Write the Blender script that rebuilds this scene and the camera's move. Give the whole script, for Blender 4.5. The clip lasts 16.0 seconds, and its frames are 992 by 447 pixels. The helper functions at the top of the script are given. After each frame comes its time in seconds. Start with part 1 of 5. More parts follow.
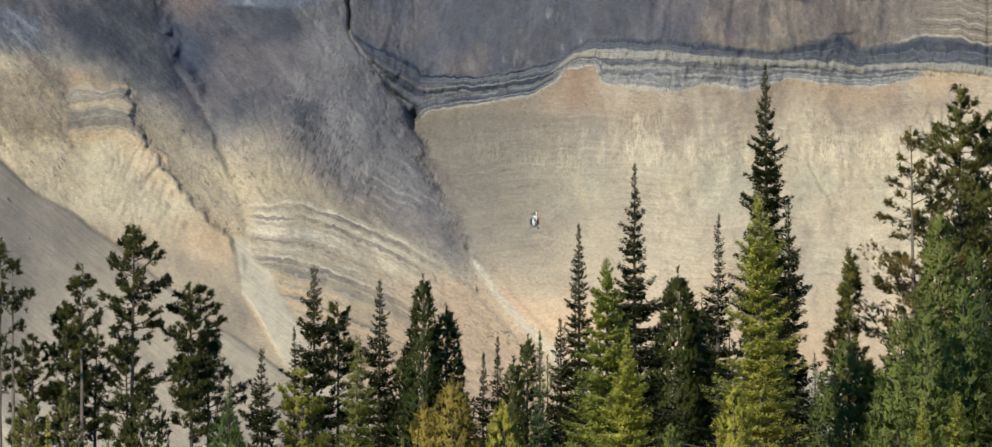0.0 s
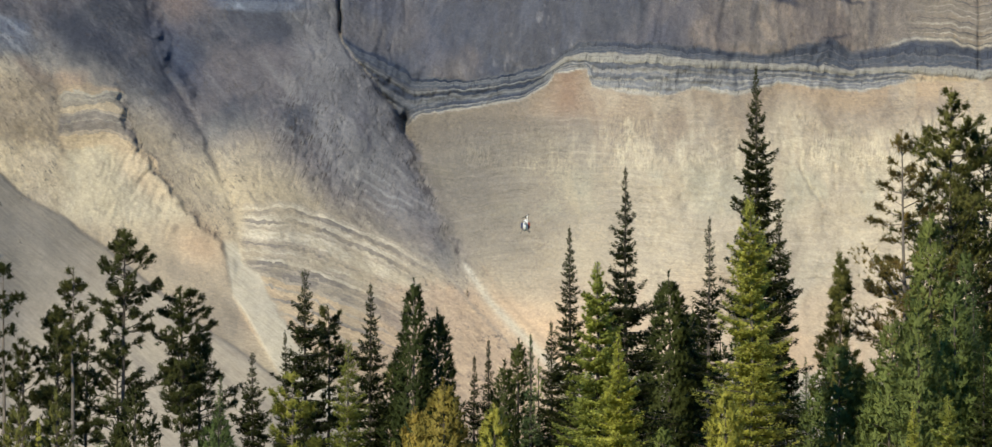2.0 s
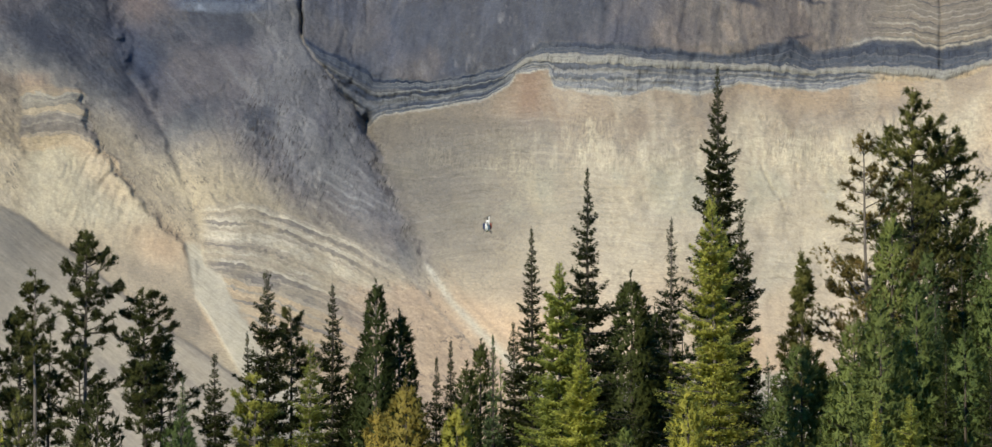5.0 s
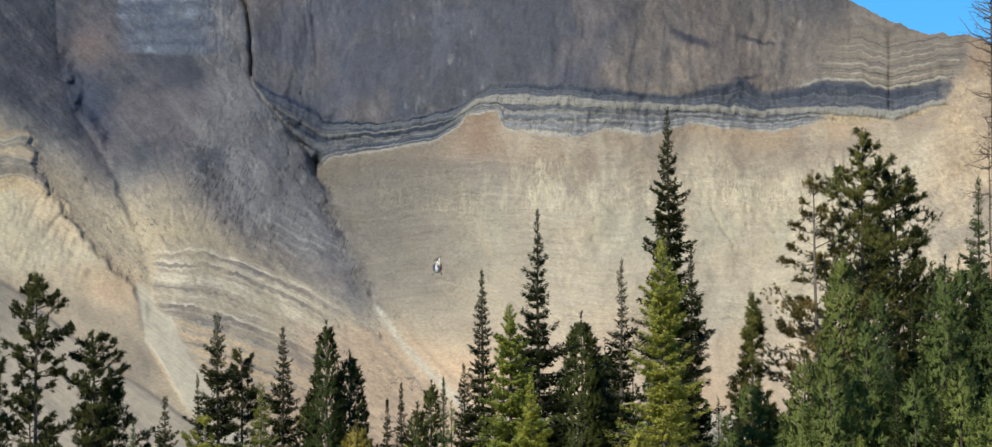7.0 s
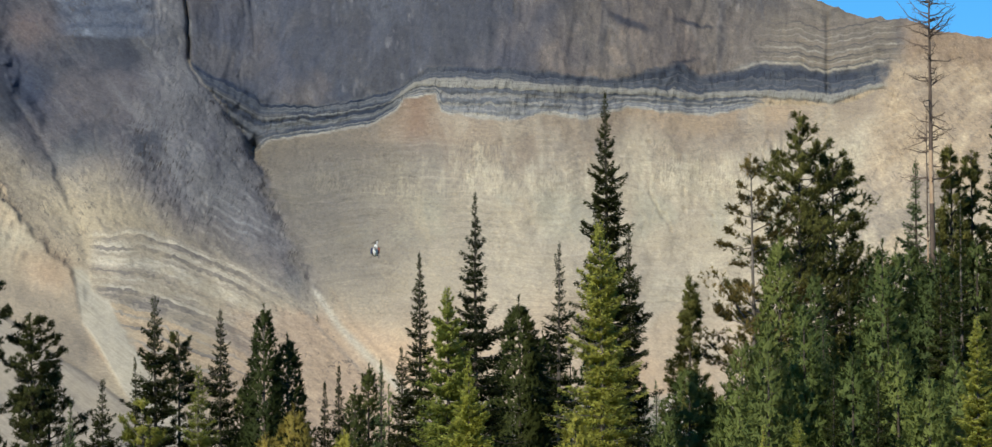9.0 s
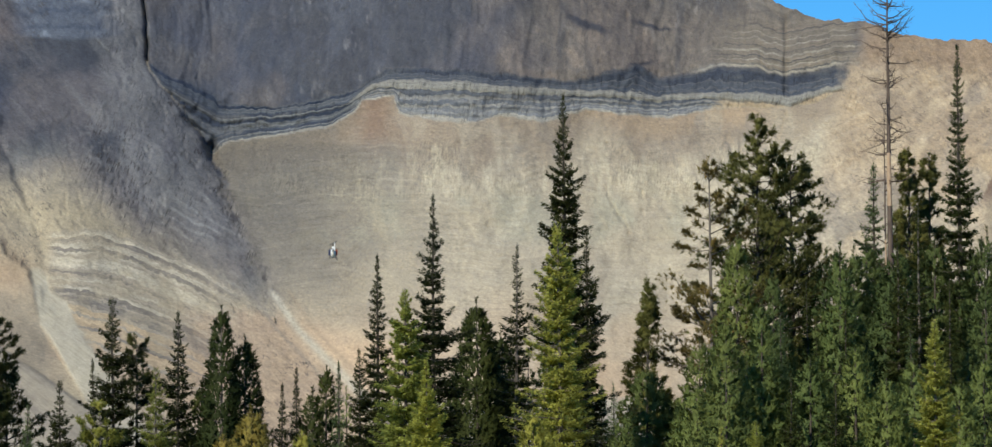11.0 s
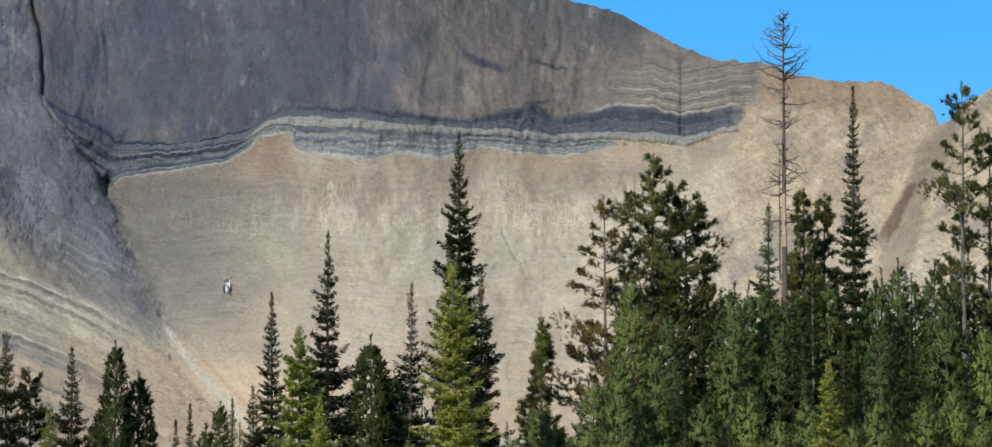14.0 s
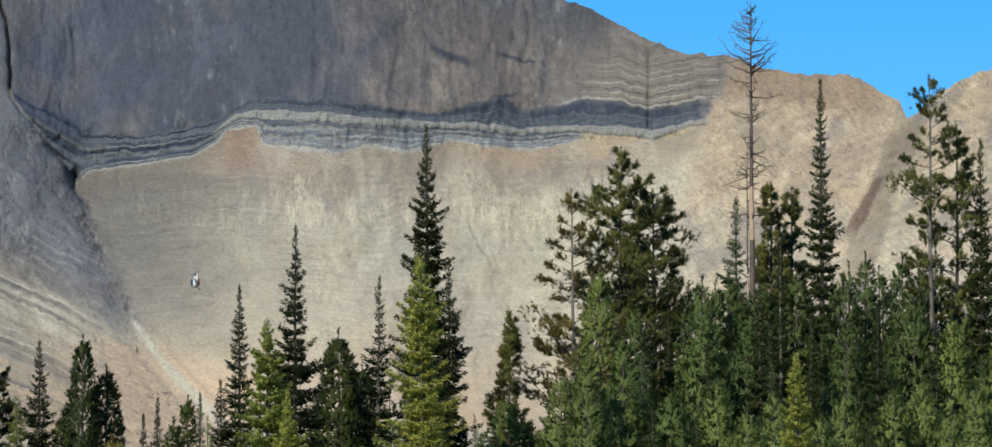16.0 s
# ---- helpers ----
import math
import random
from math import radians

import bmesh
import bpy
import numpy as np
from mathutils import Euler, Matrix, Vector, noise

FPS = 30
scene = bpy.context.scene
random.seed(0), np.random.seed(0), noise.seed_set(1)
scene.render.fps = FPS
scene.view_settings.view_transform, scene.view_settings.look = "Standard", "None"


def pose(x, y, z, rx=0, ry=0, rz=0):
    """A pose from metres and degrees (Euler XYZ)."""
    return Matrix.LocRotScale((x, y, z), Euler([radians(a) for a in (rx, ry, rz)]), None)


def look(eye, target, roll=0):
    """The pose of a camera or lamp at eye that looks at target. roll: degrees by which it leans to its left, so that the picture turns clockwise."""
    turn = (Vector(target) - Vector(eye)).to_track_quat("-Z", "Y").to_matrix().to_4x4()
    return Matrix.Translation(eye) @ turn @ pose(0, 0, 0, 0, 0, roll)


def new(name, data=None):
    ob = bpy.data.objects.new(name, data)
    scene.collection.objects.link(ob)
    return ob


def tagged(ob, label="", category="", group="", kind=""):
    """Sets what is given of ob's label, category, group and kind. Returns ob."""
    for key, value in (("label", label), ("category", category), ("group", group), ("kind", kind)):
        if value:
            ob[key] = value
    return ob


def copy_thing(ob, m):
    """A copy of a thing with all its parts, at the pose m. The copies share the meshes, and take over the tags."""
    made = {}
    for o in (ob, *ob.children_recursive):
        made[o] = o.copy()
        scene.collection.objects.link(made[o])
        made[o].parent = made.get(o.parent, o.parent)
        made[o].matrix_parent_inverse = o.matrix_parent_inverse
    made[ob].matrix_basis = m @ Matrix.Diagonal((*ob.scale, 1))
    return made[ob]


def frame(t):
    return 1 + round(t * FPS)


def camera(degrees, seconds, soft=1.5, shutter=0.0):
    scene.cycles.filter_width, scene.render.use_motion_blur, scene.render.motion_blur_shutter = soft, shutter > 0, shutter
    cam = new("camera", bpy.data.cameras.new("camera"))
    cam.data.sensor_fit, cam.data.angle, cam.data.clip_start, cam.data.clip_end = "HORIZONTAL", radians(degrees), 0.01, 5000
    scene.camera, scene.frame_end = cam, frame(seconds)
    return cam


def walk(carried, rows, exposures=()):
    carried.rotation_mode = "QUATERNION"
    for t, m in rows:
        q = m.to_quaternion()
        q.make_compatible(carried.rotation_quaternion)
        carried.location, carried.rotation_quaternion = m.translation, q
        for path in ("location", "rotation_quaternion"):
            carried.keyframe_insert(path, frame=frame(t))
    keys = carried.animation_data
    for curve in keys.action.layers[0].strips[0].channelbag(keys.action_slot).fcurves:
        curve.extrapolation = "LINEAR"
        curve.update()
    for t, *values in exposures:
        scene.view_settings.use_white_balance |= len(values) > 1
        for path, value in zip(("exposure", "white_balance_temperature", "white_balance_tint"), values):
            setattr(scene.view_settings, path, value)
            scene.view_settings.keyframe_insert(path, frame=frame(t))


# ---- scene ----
# A long lens on a tripod-like stand, turned by hand over a forest towards a mountain face.
LENS, EYE, TILT = 9.0, 1.6, 5.0
cam = camera(LENS, 16.0, soft=1.4)
# seconds, turn to the right, tilt above the first aim, lean to the right (degrees)
ROWS = [
    (0, 0.0001, 0.0000, -0.001),
    (0.5, -0.0721, 0.0363, 0.215),
    (1, -0.0467, 0.0592, 0.145),
    (1.5, 0.0447, 0.0648, -0.018),
    (2, 0.0839, 0.0347, 0.032),
    (2.5, 0.1057, 0.0192, 0.045),
    (3, 0.1629, -0.0355, 0.109),
    (3.5, 0.2466, -0.0730, -0.075),
    (4, 0.2988, -0.1207, 0.029),
    (4.2, 0.3158, -0.1166, 0.072),
    (6.3, 0.6493, 0.3569, 0.408),
    (6.5, 0.7037, 0.3667, 0.424),
    (7, 0.8886, 0.4136, 0.396),
    (7.5, 1.0813, 0.4600, 0.443),
    (8, 1.2441, 0.4245, 0.446),
    (8.5, 1.3883, 0.3045, 0.359),
    (8.7, 1.4177, 0.2814, 0.371),
    (10.8, 1.7852, 0.2044, 0.369),
    (11, 1.8410, 0.2727, 0.348),
    (11.5, 2.0275, 0.3603, 0.269),
    (12, 2.1884, 0.4634, 0.101),
    (12.5, 2.2908, 0.5113, 0.154),
    (13, 2.4820, 0.5317, 0.347),
    (13.5, 2.7090, 0.5753, 0.146),
    (14, 2.7991, 0.6157, -0.026),
    (14.5, 2.8787, 0.6258, 0.014),
    (15, 2.9640, 0.6334, -0.076),
    (15.5, 3.0328, 0.6203, 0.080),
    (16, 3.0953, 0.5562, 0.052),
]
walk(cam, [(t, pose(0, 0, EYE, 90 + TILT + tilt, 0, -turn) @ pose(0, 0, 0, 0, 0, -lean)) for t, turn, tilt, lean in ROWS],
     exposures=[(0.0, 0.08, 6750, 10), (1.0, 0.12, 6750, 10), (4.0, 0.08, 6600, 10), (8.0, -0.06, 6400, 10), (11.0, -0.17, 6250, 9), (13.0, -0.16, 6150, 9), (16.0, -0.1, 6050, 8)])

# ---- light ----
SUN_FROM = Vector((-0.40, -0.78, 0.48)).normalized()
world = bpy.data.worlds.new("sky")
scene.world = world
world.use_nodes = True
wn = world.node_tree
wn.nodes.clear()
sky = wn.nodes.new("ShaderNodeTexSky")
sky.sky_type = "NISHITA"
sky.sun_disc = False
sky.sun_elevation = math.asin(SUN_FROM.z)
sky.sun_rotation = math.atan2(SUN_FROM.x, SUN_FROM.y)
sky.altitude, sky.air_density, sky.dust_density, sky.ozone_density = 2200, 1.0, 0.0, 4.0
bg = wn.nodes.new("ShaderNodeBackground")
bg.inputs["Strength"].default_value = 0.125
wo = wn.nodes.new("ShaderNodeOutputWorld")
deep = wn.nodes.new("ShaderNodeHueSaturation")
deep.inputs["Saturation"].default_value = 1.38
wn.links.new(sky.outputs[0], deep.inputs["Color"])
wn.links.new(deep.outputs[0], bg.inputs[0])
wn.links.new(bg.outputs[0], wo.inputs[0])

sun = new("sun", bpy.data.lights.new("sun", "SUN"))
sun.data.energy, sun.data.angle, sun.data.color = 5.0, radians(1.5), (1.0, 0.92, 0.71)
sun.matrix_world = look(SUN_FROM * 100, (0, 0, 0))

# ---- survey sheet: bearings and rises from the viewpoint ----
UNIT = 784 / math.tan(radians(LENS / 2))
COS, SIN = math.cos(radians(TILT)), math.sin(radians(TILT))


def spot(u, v, y):
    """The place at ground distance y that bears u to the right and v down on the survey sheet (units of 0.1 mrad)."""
    a, b = (np.asarray(u) - 784) / UNIT, (353 - np.asarray(v)) / UNIT
    k = y / (COS - b * SIN)
    return a * k, y + 0 * k, EYE + (SIN + b * COS) * k


def ground_z(x, y):
    """Height of the valley floor."""
    z = np.interp(y, [-400, 40, 300, 700, 1400, 2050, 5000], [-6, 0, 12, 28, 62, 98, 180])
    return z + 0.5 * np.sin(x * 0.031 + 1) * np.sin(y * 0.023)


# ---- fractal fields ----
def field(x, y, scale, seed, octaves=4, gain=0.5):
    """Smooth random values, about -1 to 1, over arrays of places."""
    out, amp, total = 0, 1.0, 0.0
    for o in range(octaves):
        g = np.random.default_rng(seed * 17 + o).uniform(-1, 1, (256, 256))
        ca, sa = math.cos(0.6 + 1.1 * o), math.sin(0.6 + 1.1 * o)
        px, py = (ca * x - sa * y) / scale * 2 ** o + 37.3 * o, (sa * x + ca * y) / scale * 2 ** o + 11.9 * o
        ix, iy = np.floor(px).astype(int), np.floor(py).astype(int)
        fx, fy = px - ix, py - iy
        fx, fy = fx * fx * (3 - 2 * fx), fy * fy * (3 - 2 * fy)
        a, b = g[ix % 256, iy % 256], g[(ix + 1) % 256, iy % 256]
        c, d = g[ix % 256, (iy + 1) % 256], g[(ix + 1) % 256, (iy + 1) % 256]
        out = out + amp * ((a * (1 - fx) + b * fx) * (1 - fy) + (c * (1 - fx) + d * fx) * fy)
        total += amp
        amp *= gain
    return out / total * 1.6


def step(a, b, x):
    t = np.clip((x - a) / (b - a), 0, 1)
    return t * t * (3 - 2 * t)


# ---- materials ----
def nodes_of(name):
    m = bpy.data.materials.new(name)
    m.use_nodes = True
    t = m.node_tree
    return m, t, t.nodes["Principled BSDF"]


def add(t, kind, **values):
    n = t.nodes.new("ShaderNode" + kind)
    for k, v in values.items():
        n.inputs[k].default_value = v
    return n


def mixed(t, mode, fac, a, b):
    """A colour mix; fac, a, b are sockets or values."""
    n = t.nodes.new("ShaderNodeMix")
    n.data_type, n.blend_type = "RGBA", mode
    for s, v in ((n.inputs[0], fac), (n.inputs[6], a), (n.inputs[7], b)):
        if isinstance(v, bpy.types.NodeSocket):
            t.links.new(v, s)
        else:
            s.default_value = v
    return n.outputs[2]


def noise_of(t, vector, scale, detail=5.0, rough=0.6):
    n = add(t, "TexNoise", Scale=scale, Detail=detail, Roughness=rough)
    if vector is not None:
        t.links.new(vector, n.inputs["Vector"])
    return n


def ramp_of(t, socket, stops):
    r = t.nodes.new("ShaderNodeValToRGB")
    while len(r.color_ramp.elements) < len(stops):
        r.color_ramp.elements.new(0.5)
    for e, (p, c) in zip(r.color_ramp.elements, stops):
        e.position, e.color = p, (*c, 1) if len(c) == 3 else c
    t.links.new(socket, r.inputs[0])
    return r.outputs[0]


def bands_of(t, socket, bands, start):
    """Sharp-edged beds over a coordinate from 0 to 1: each is (where it ends, colour)."""
    r = t.nodes.new("ShaderNodeValToRGB")
    r.color_ramp.interpolation = "CONSTANT"
    while len(r.color_ramp.elements) < len(bands):
        r.color_ramp.elements.new(0.5)
    for e, (end, c) in zip(r.color_ramp.elements, bands):
        e.position, e.color = start, (*c, 1)
        start = end
    t.links.new(socket, r.inputs[0])
    return r.outputs[0]


def sums(t, kind, *values):
    """Arithmetic on sockets or numbers."""
    n = t.nodes.new("ShaderNodeMath")
    n.operation = kind
    for s, v in zip(n.inputs, values):
        if isinstance(v, bpy.types.NodeSocket):
            t.links.new(v, s)
        else:
            s.default_value = v
    return n.outputs[0]


def grain_of(t, place, size, turn=0.0, detail=4.0, rough=0.6):
    """Noise whose lumps measure size metres along x, y and z, turned down to the right by some degrees."""
    m = t.nodes.new("ShaderNodeMapping")
    m.vector_type = "TEXTURE"
    m.inputs["Scale"].default_value = size
    m.inputs["Rotation"].default_value = (0, radians(turn), 0)
    t.links.new(place, m.inputs["Vector"])
    return noise_of(t, m.outputs[0], 1.0, detail, rough).outputs[0]


def bedded_noise(t, x, level, along, detail=4.0, rough=0.62):
    """Noise in sheets that follow a level given by a socket."""
    v = t.nodes.new("ShaderNodeCombineXYZ")
    t.links.new(sums(t, "DIVIDE", x, along), v.inputs[0])
    t.links.new(level, v.inputs[2])
    return noise_of(t, v.outputs[0], 1.0, detail, rough).outputs[0]


def grey(t, socket, stops):
    return ramp_of(t, socket, [(p, (c, c, c)) for p, c in stops])


PALE, MID, SLATE, BUFF = (0.47, 0.43, 0.36), (0.34, 0.305, 0.262), (0.19, 0.175, 0.168), (0.47, 0.365, 0.25)
# beds from the top of the ledge down, in quarters of its build
LEDGE_BEDS = [(0.02, (0.07, 0.074, 0.092)), (0.04, (0.055, 0.062, 0.085)), (0.12, (0.038, 0.047, 0.072)), (0.135, (0.095, 0.102, 0.124)), (0.19, (0.066, 0.077, 0.105)), (0.205, (0.1, 0.107, 0.128)), (0.25, (0.06, 0.071, 0.1)), (0.275, (0.18, 0.18, 0.18)), (0.33, (0.228, 0.226, 0.217)), (0.345, (0.175, 0.175, 0.172)), (0.41, (0.232, 0.231, 0.222)),
              (0.435, (0.22, 0.218, 0.21)), (0.50, (0.242, 0.24, 0.23)), (0.55, (0.085, 0.097, 0.127)), (0.585, (0.21, 0.212, 0.218)), (0.63, (0.11, 0.122, 0.15)), (0.655, (0.26, 0.26, 0.258)),
              (0.685, (0.16, 0.17, 0.195)), (0.71, (0.235, 0.24, 0.25)), (0.74, (0.175, 0.186, 0.212)), (0.765, (0.33, 0.32, 0.295))]
# the same beds where they thin out towards the gully, its shade painted in
LEDGE_WEST_SHADE = [(0.03, (0.075, 0.085, 0.108)), (0.10, (0.018, 0.028, 0.056)), (0.12, (0.14, 0.152, 0.17)), (0.18, (0.085, 0.096, 0.12)), (0.2, (0.125, 0.136, 0.156)), (0.25, (0.07, 0.082, 0.108)), (0.37, (0.018, 0.028, 0.056)),
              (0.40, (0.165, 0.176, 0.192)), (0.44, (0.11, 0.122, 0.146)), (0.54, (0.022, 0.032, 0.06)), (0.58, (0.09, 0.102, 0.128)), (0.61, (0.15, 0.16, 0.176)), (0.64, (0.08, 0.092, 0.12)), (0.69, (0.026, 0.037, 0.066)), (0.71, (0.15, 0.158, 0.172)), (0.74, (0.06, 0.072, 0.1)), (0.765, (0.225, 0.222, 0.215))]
# thin beds above the ledge near the shoulder: height over the ledge, colour
HIGH_BEDS = [(5, (0.29, 0.27, 0.235)), (8, (0.1, 0.097, 0.1)), (13, (0.185, 0.162, 0.14)), (15, (0.27, 0.25, 0.22)), (20, (0.16, 0.143, 0.128)), (22, (0.085, 0.083, 0.088)), (28, (0.2, 0.175, 0.15)), (31, (0.29, 0.27, 0.235)), (36, (0.15, 0.135, 0.123)), (38, (0.09, 0.087, 0.09)),
             (46, (0.19, 0.165, 0.142)), (48, (0.27, 0.25, 0.22)), (55, (0.165, 0.146, 0.13)), (57, (0.24, 0.22, 0.19)), (66, (0.17, 0.15, 0.132)), (68, (0.1, 0.095, 0.096)), (90, (0.175, 0.152, 0.133))]
FOLD_BEDS = ((5, MID), (4, PALE), (6, SLATE), (4, MID), (6, PALE), (5, SLATE), (4, PALE), (5, MID), (15, PALE), (4, MID), (4, SLATE), (7, MID), (4, PALE), (8, MID), (4, PALE), (9, SLATE), (3, MID),
             (9, SLATE), (5, MID), (9, BUFF), (3, MID), (12, BUFF), (4, SLATE), (16, BUFF), (4, MID), (40, (0.42, 0.325, 0.235)), (60, (0.4, 0.33, 0.245)))
CAP_BEDS = ((-29, (0.30, 0.24, 0.18)), (-25, (0.33, 0.265, 0.195)), (-20, (0.33, 0.31, 0.265)), (-15, (0.215, 0.2, 0.182)), (-11, (0.30, 0.28, 0.24)), (-3, (0.225, 0.205, 0.18)), (8, (0.38, 0.315, 0.23)),
            (13, (0.27, 0.24, 0.21)), (22, (0.175, 0.162, 0.158)), (25, (0.24, 0.22, 0.20)), (38, (0.165, 0.15, 0.147)), (44, (0.3, 0.26, 0.22)), (64, (0.43, 0.345, 0.245)))


def rock_material():
    m, t, b = nodes_of("mountain_rock")
    geo = t.nodes.new("ShaderNodeNewGeometry")
    place = geo.outputs["Position"]
    xyz = t.nodes.new("ShaderNodeSeparateXYZ")
    t.links.new(place, xyz.inputs[0])
    x = xyz.outputs[0]

    def layer(name):
        a = t.nodes.new("ShaderNodeAttribute")
        a.attribute_name = name
        c = t.nodes.new("ShaderNodeSeparateColor")
        t.links.new(a.outputs["Color"], c.inputs[0])
        return [*c.outputs[:3], a.outputs["Alpha"]], a.outputs["Color"]
    _, tint = layer("rock_shade_tint")
    (ledge, in_ledge, fold, in_fold), _ = layer("beds_a")
    (level, in_wall, jointed, smooth), _ = layer("beds_b")
    (cap, in_cap, upper, slanting), _ = layer("beds_c")
    (fluted, pitted, west, _), _ = layer("beds_d")
    (over, in_over, _, _), _ = layer("beds_e")

    ragged = grain_of(t, place, (3.5, 6, 2.2), 0, 6.0, 0.68)
    ragged = sums(t, "SUBTRACT", ragged, 0.5)
    patch = grain_of(t, place, (14, 20, 7), 0, 4.0, 0.6)

    # beds of the ledge, of the fold and of the capped rib, their edges broken
    def beds(c, coord, jag, mask, bands, start, fac, along, per):
        at = sums(t, "MULTIPLY_ADD", ragged, jag, coord)
        sheets = bedded_noise(t, x, sums(t, "MULTIPLY", at, per), along, 5.0, 0.7)
        shade = grey(t, sheets, [(0.3, 0.66), (0.45, 0.93), (0.55, 1.07), (0.7, 1.36)])
        col = mixed(t, "MULTIPLY", 1.0, bands_of(t, at, bands, start), shade)
        return mixed(t, "MIX", sums(t, "MULTIPLY", mask, fac), c, col)
    swell = sums(t, "MULTIPLY_ADD", sums(t, "SUBTRACT", grain_of(t, place, (22, 20, 14), 0, 3.0, 0.6), 0.5), 0.16, ledge)
    broken = grey(t, patch, [(0.38, 0.5), (0.5, 0.9)])
    c = beds(tint, swell, 0.09, in_ledge, LEDGE_BEDS, 0.0, broken, 12.0, 60.0)
    c = beds(c, swell, 0.07, sums(t, "MULTIPLY", in_ledge, west), LEDGE_WEST_SHADE, 0.0, broken, 12.0, 60.0)
    c = beds(c, over, 0.045, in_over, [(h / 100, col) for h, col in HIGH_BEDS], 0.0, grey(t, patch, [(0.36, 0.3), (0.55, 0.9)]), 12.0, 45.0)
    notch = grain_of(t, place, (0.7, 3, 4.5), 4, 3.0, 0.6)
    c = mixed(t, "MULTIPLY", in_ledge, c, grey(t, notch, [(0.32, 0.6), (0.42, 1.0), (0.62, 1.0), (0.72, 1.15)]))
    ends, at = [], 0.0
    for thick, colour in FOLD_BEDS:
        at += thick
        ends.append((at / 300 + 0.1, colour))
    worn = grey(t, patch, [(0.36, 0.25), (0.55, 0.85)])
    c = beds(c, fold, 0.03, in_fold, ends, 0.1, worn, 14.0, 80.0)
    c = beds(c, cap, 0.09, in_cap, [((e + 50) / 120, col) for e, col in CAP_BEDS], 0.0, 0.8, 10.0, 30.0)

    # fine bedding of the wall, in patches
    thin = bedded_noise(t, x, sums(t, "MULTIPLY_ADD", ragged, 3.0, sums(t, "MULTIPLY", level, 300.0)), 11.0, 3.0, 0.65)
    thick = bedded_noise(t, x, sums(t, "MULTIPLY", level, 75.0), 40.0, 3.0, 0.6)
    lines = mixed(t, "MULTIPLY", 1.0, grey(t, thin, [(0.3, 0.76), (0.44, 0.98), (0.58, 1.03), (0.72, 1.18)]), grey(t, thick, [(0.3, 0.88), (0.7, 1.1)]))
    where = sums(t, "MULTIPLY", in_wall, grey(t, grain_of(t, place, (26, 20, 6), 4, 4.0, 0.6), [(0.44, 0.1), (0.6, 1.0)]))
    c = mixed(t, "MULTIPLY", where, c, lines)
    # upright flutes under the ledge, pits and pale chips
    flute = grain_of(t, place, (0.8, 3, 4.2), 3, 5.0, 0.68)
    c = mixed(t, "MULTIPLY", fluted, c, ramp_of(t, flute, [(0.32, (0.68, 0.67, 0.69)), (0.46, (0.95, 0.95, 0.95)), (0.55, (1.05, 1.05, 1.03)), (0.7, (1.22, 1.2, 1.15))]))
    chips = grain_of(t, place, (1.6, 3, 0.9), 12, 5.0, 0.7)
    c = mixed(t, "MULTIPLY", pitted, c, ramp_of(t, chips, [(0.32, (0.7, 0.69, 0.7)), (0.46, (0.98, 0.98, 0.98)), (0.56, (1.03, 1.03, 1.02)), (0.68, (1.3, 1.28, 1.22))]))
    # upright streaks of the upper slope, raked streaks of the spur
    streak = grain_of(t, place, (1.8, 5, 6.0), 12, 6.0, 0.7)
    c = mixed(t, "MULTIPLY", upper, c, ramp_of(t, streak, [(0.3, (0.76, 0.78, 0.83)), (0.48, (0.98, 0.98, 0.99)), (0.58, (1.03, 1.03, 1.02)), (0.7, (1.34, 1.3, 1.24))]))
    raked = grain_of(t, place, (5.0, 5, 1.5), 48, 6.0, 0.7)
    c = mixed(t, "MULTIPLY", slanting, c, ramp_of(t, raked, [(0.3, (0.72, 0.72, 0.75)), (0.46, (0.97, 0.97, 0.98)), (0.56, (1.03, 1.03, 1.02)), (0.7, (1.26, 1.24, 1.2))]))
    # dark open joints
    joints = grain_of(t, place, (0.6, 3, 4.6), 16, 3.0, 0.6)
    spread = grain_of(t, place, (6, 8, 8), 20, 3.0, 0.6)
    open_joint = sums(t, "MULTIPLY", grey(t, joints, [(0.56, 0.0), (0.62, 1.0)]), sums(t, "MULTIPLY", jointed, grey(t, spread, [(0.4, 0.1), (0.58, 1.0)])))
    c = mixed(t, "MIX", open_joint, c, (0.05, 0.047, 0.052, 1))
    rills = grain_of(t, place, (16, 10, 0.9), 40, 5.0, 0.66)
    c = mixed(t, "MULTIPLY", smooth, c, grey(t, rills, [(0.32, 0.82), (0.48, 0.99), (0.56, 1.02), (0.7, 1.15)]))
    # thin broken cracks that run down the slope
    crack = sums(t, "ABSOLUTE", sums(t, "SUBTRACT", grain_of(t, place, (16.0, 8, 2.2), 58, 4.0, 0.62), 0.5))
    split = sums(t, "MULTIPLY", grey(t, crack, [(0.0, 1.0), (0.012, 0.8), (0.022, 0.0)]), sums(t, "MULTIPLY", sums(t, "MAXIMUM", slanting, sums(t, "MULTIPLY", upper, 0.5)), grey(t, grain_of(t, place, (5, 8, 7), 58, 3.0, 0.6), [(0.52, 0.0), (0.62, 0.85)])))
    c = mixed(t, "MIX", split, c, (0.07, 0.066, 0.07, 1))
    # grain
    fine = grain_of(t, place, (1.5, 2, 1.1), 20, 7.0, 0.72)
    grit = grain_of(t, place, (0.55, 0.8, 0.4), 0, 3.0, 0.7)
    rubbed = sums(t, "SUBTRACT", 1.0, sums(t, "MULTIPLY", smooth, 0.3))
    c = mixed(t, "MULTIPLY", rubbed, c, ramp_of(t, fine, [(0.3, (0.76, 0.76, 0.79)), (0.47, (0.99, 0.99, 0.99)), (0.55, (1.02, 1.02, 1.01)), (0.7, (1.28, 1.26, 1.21))]))
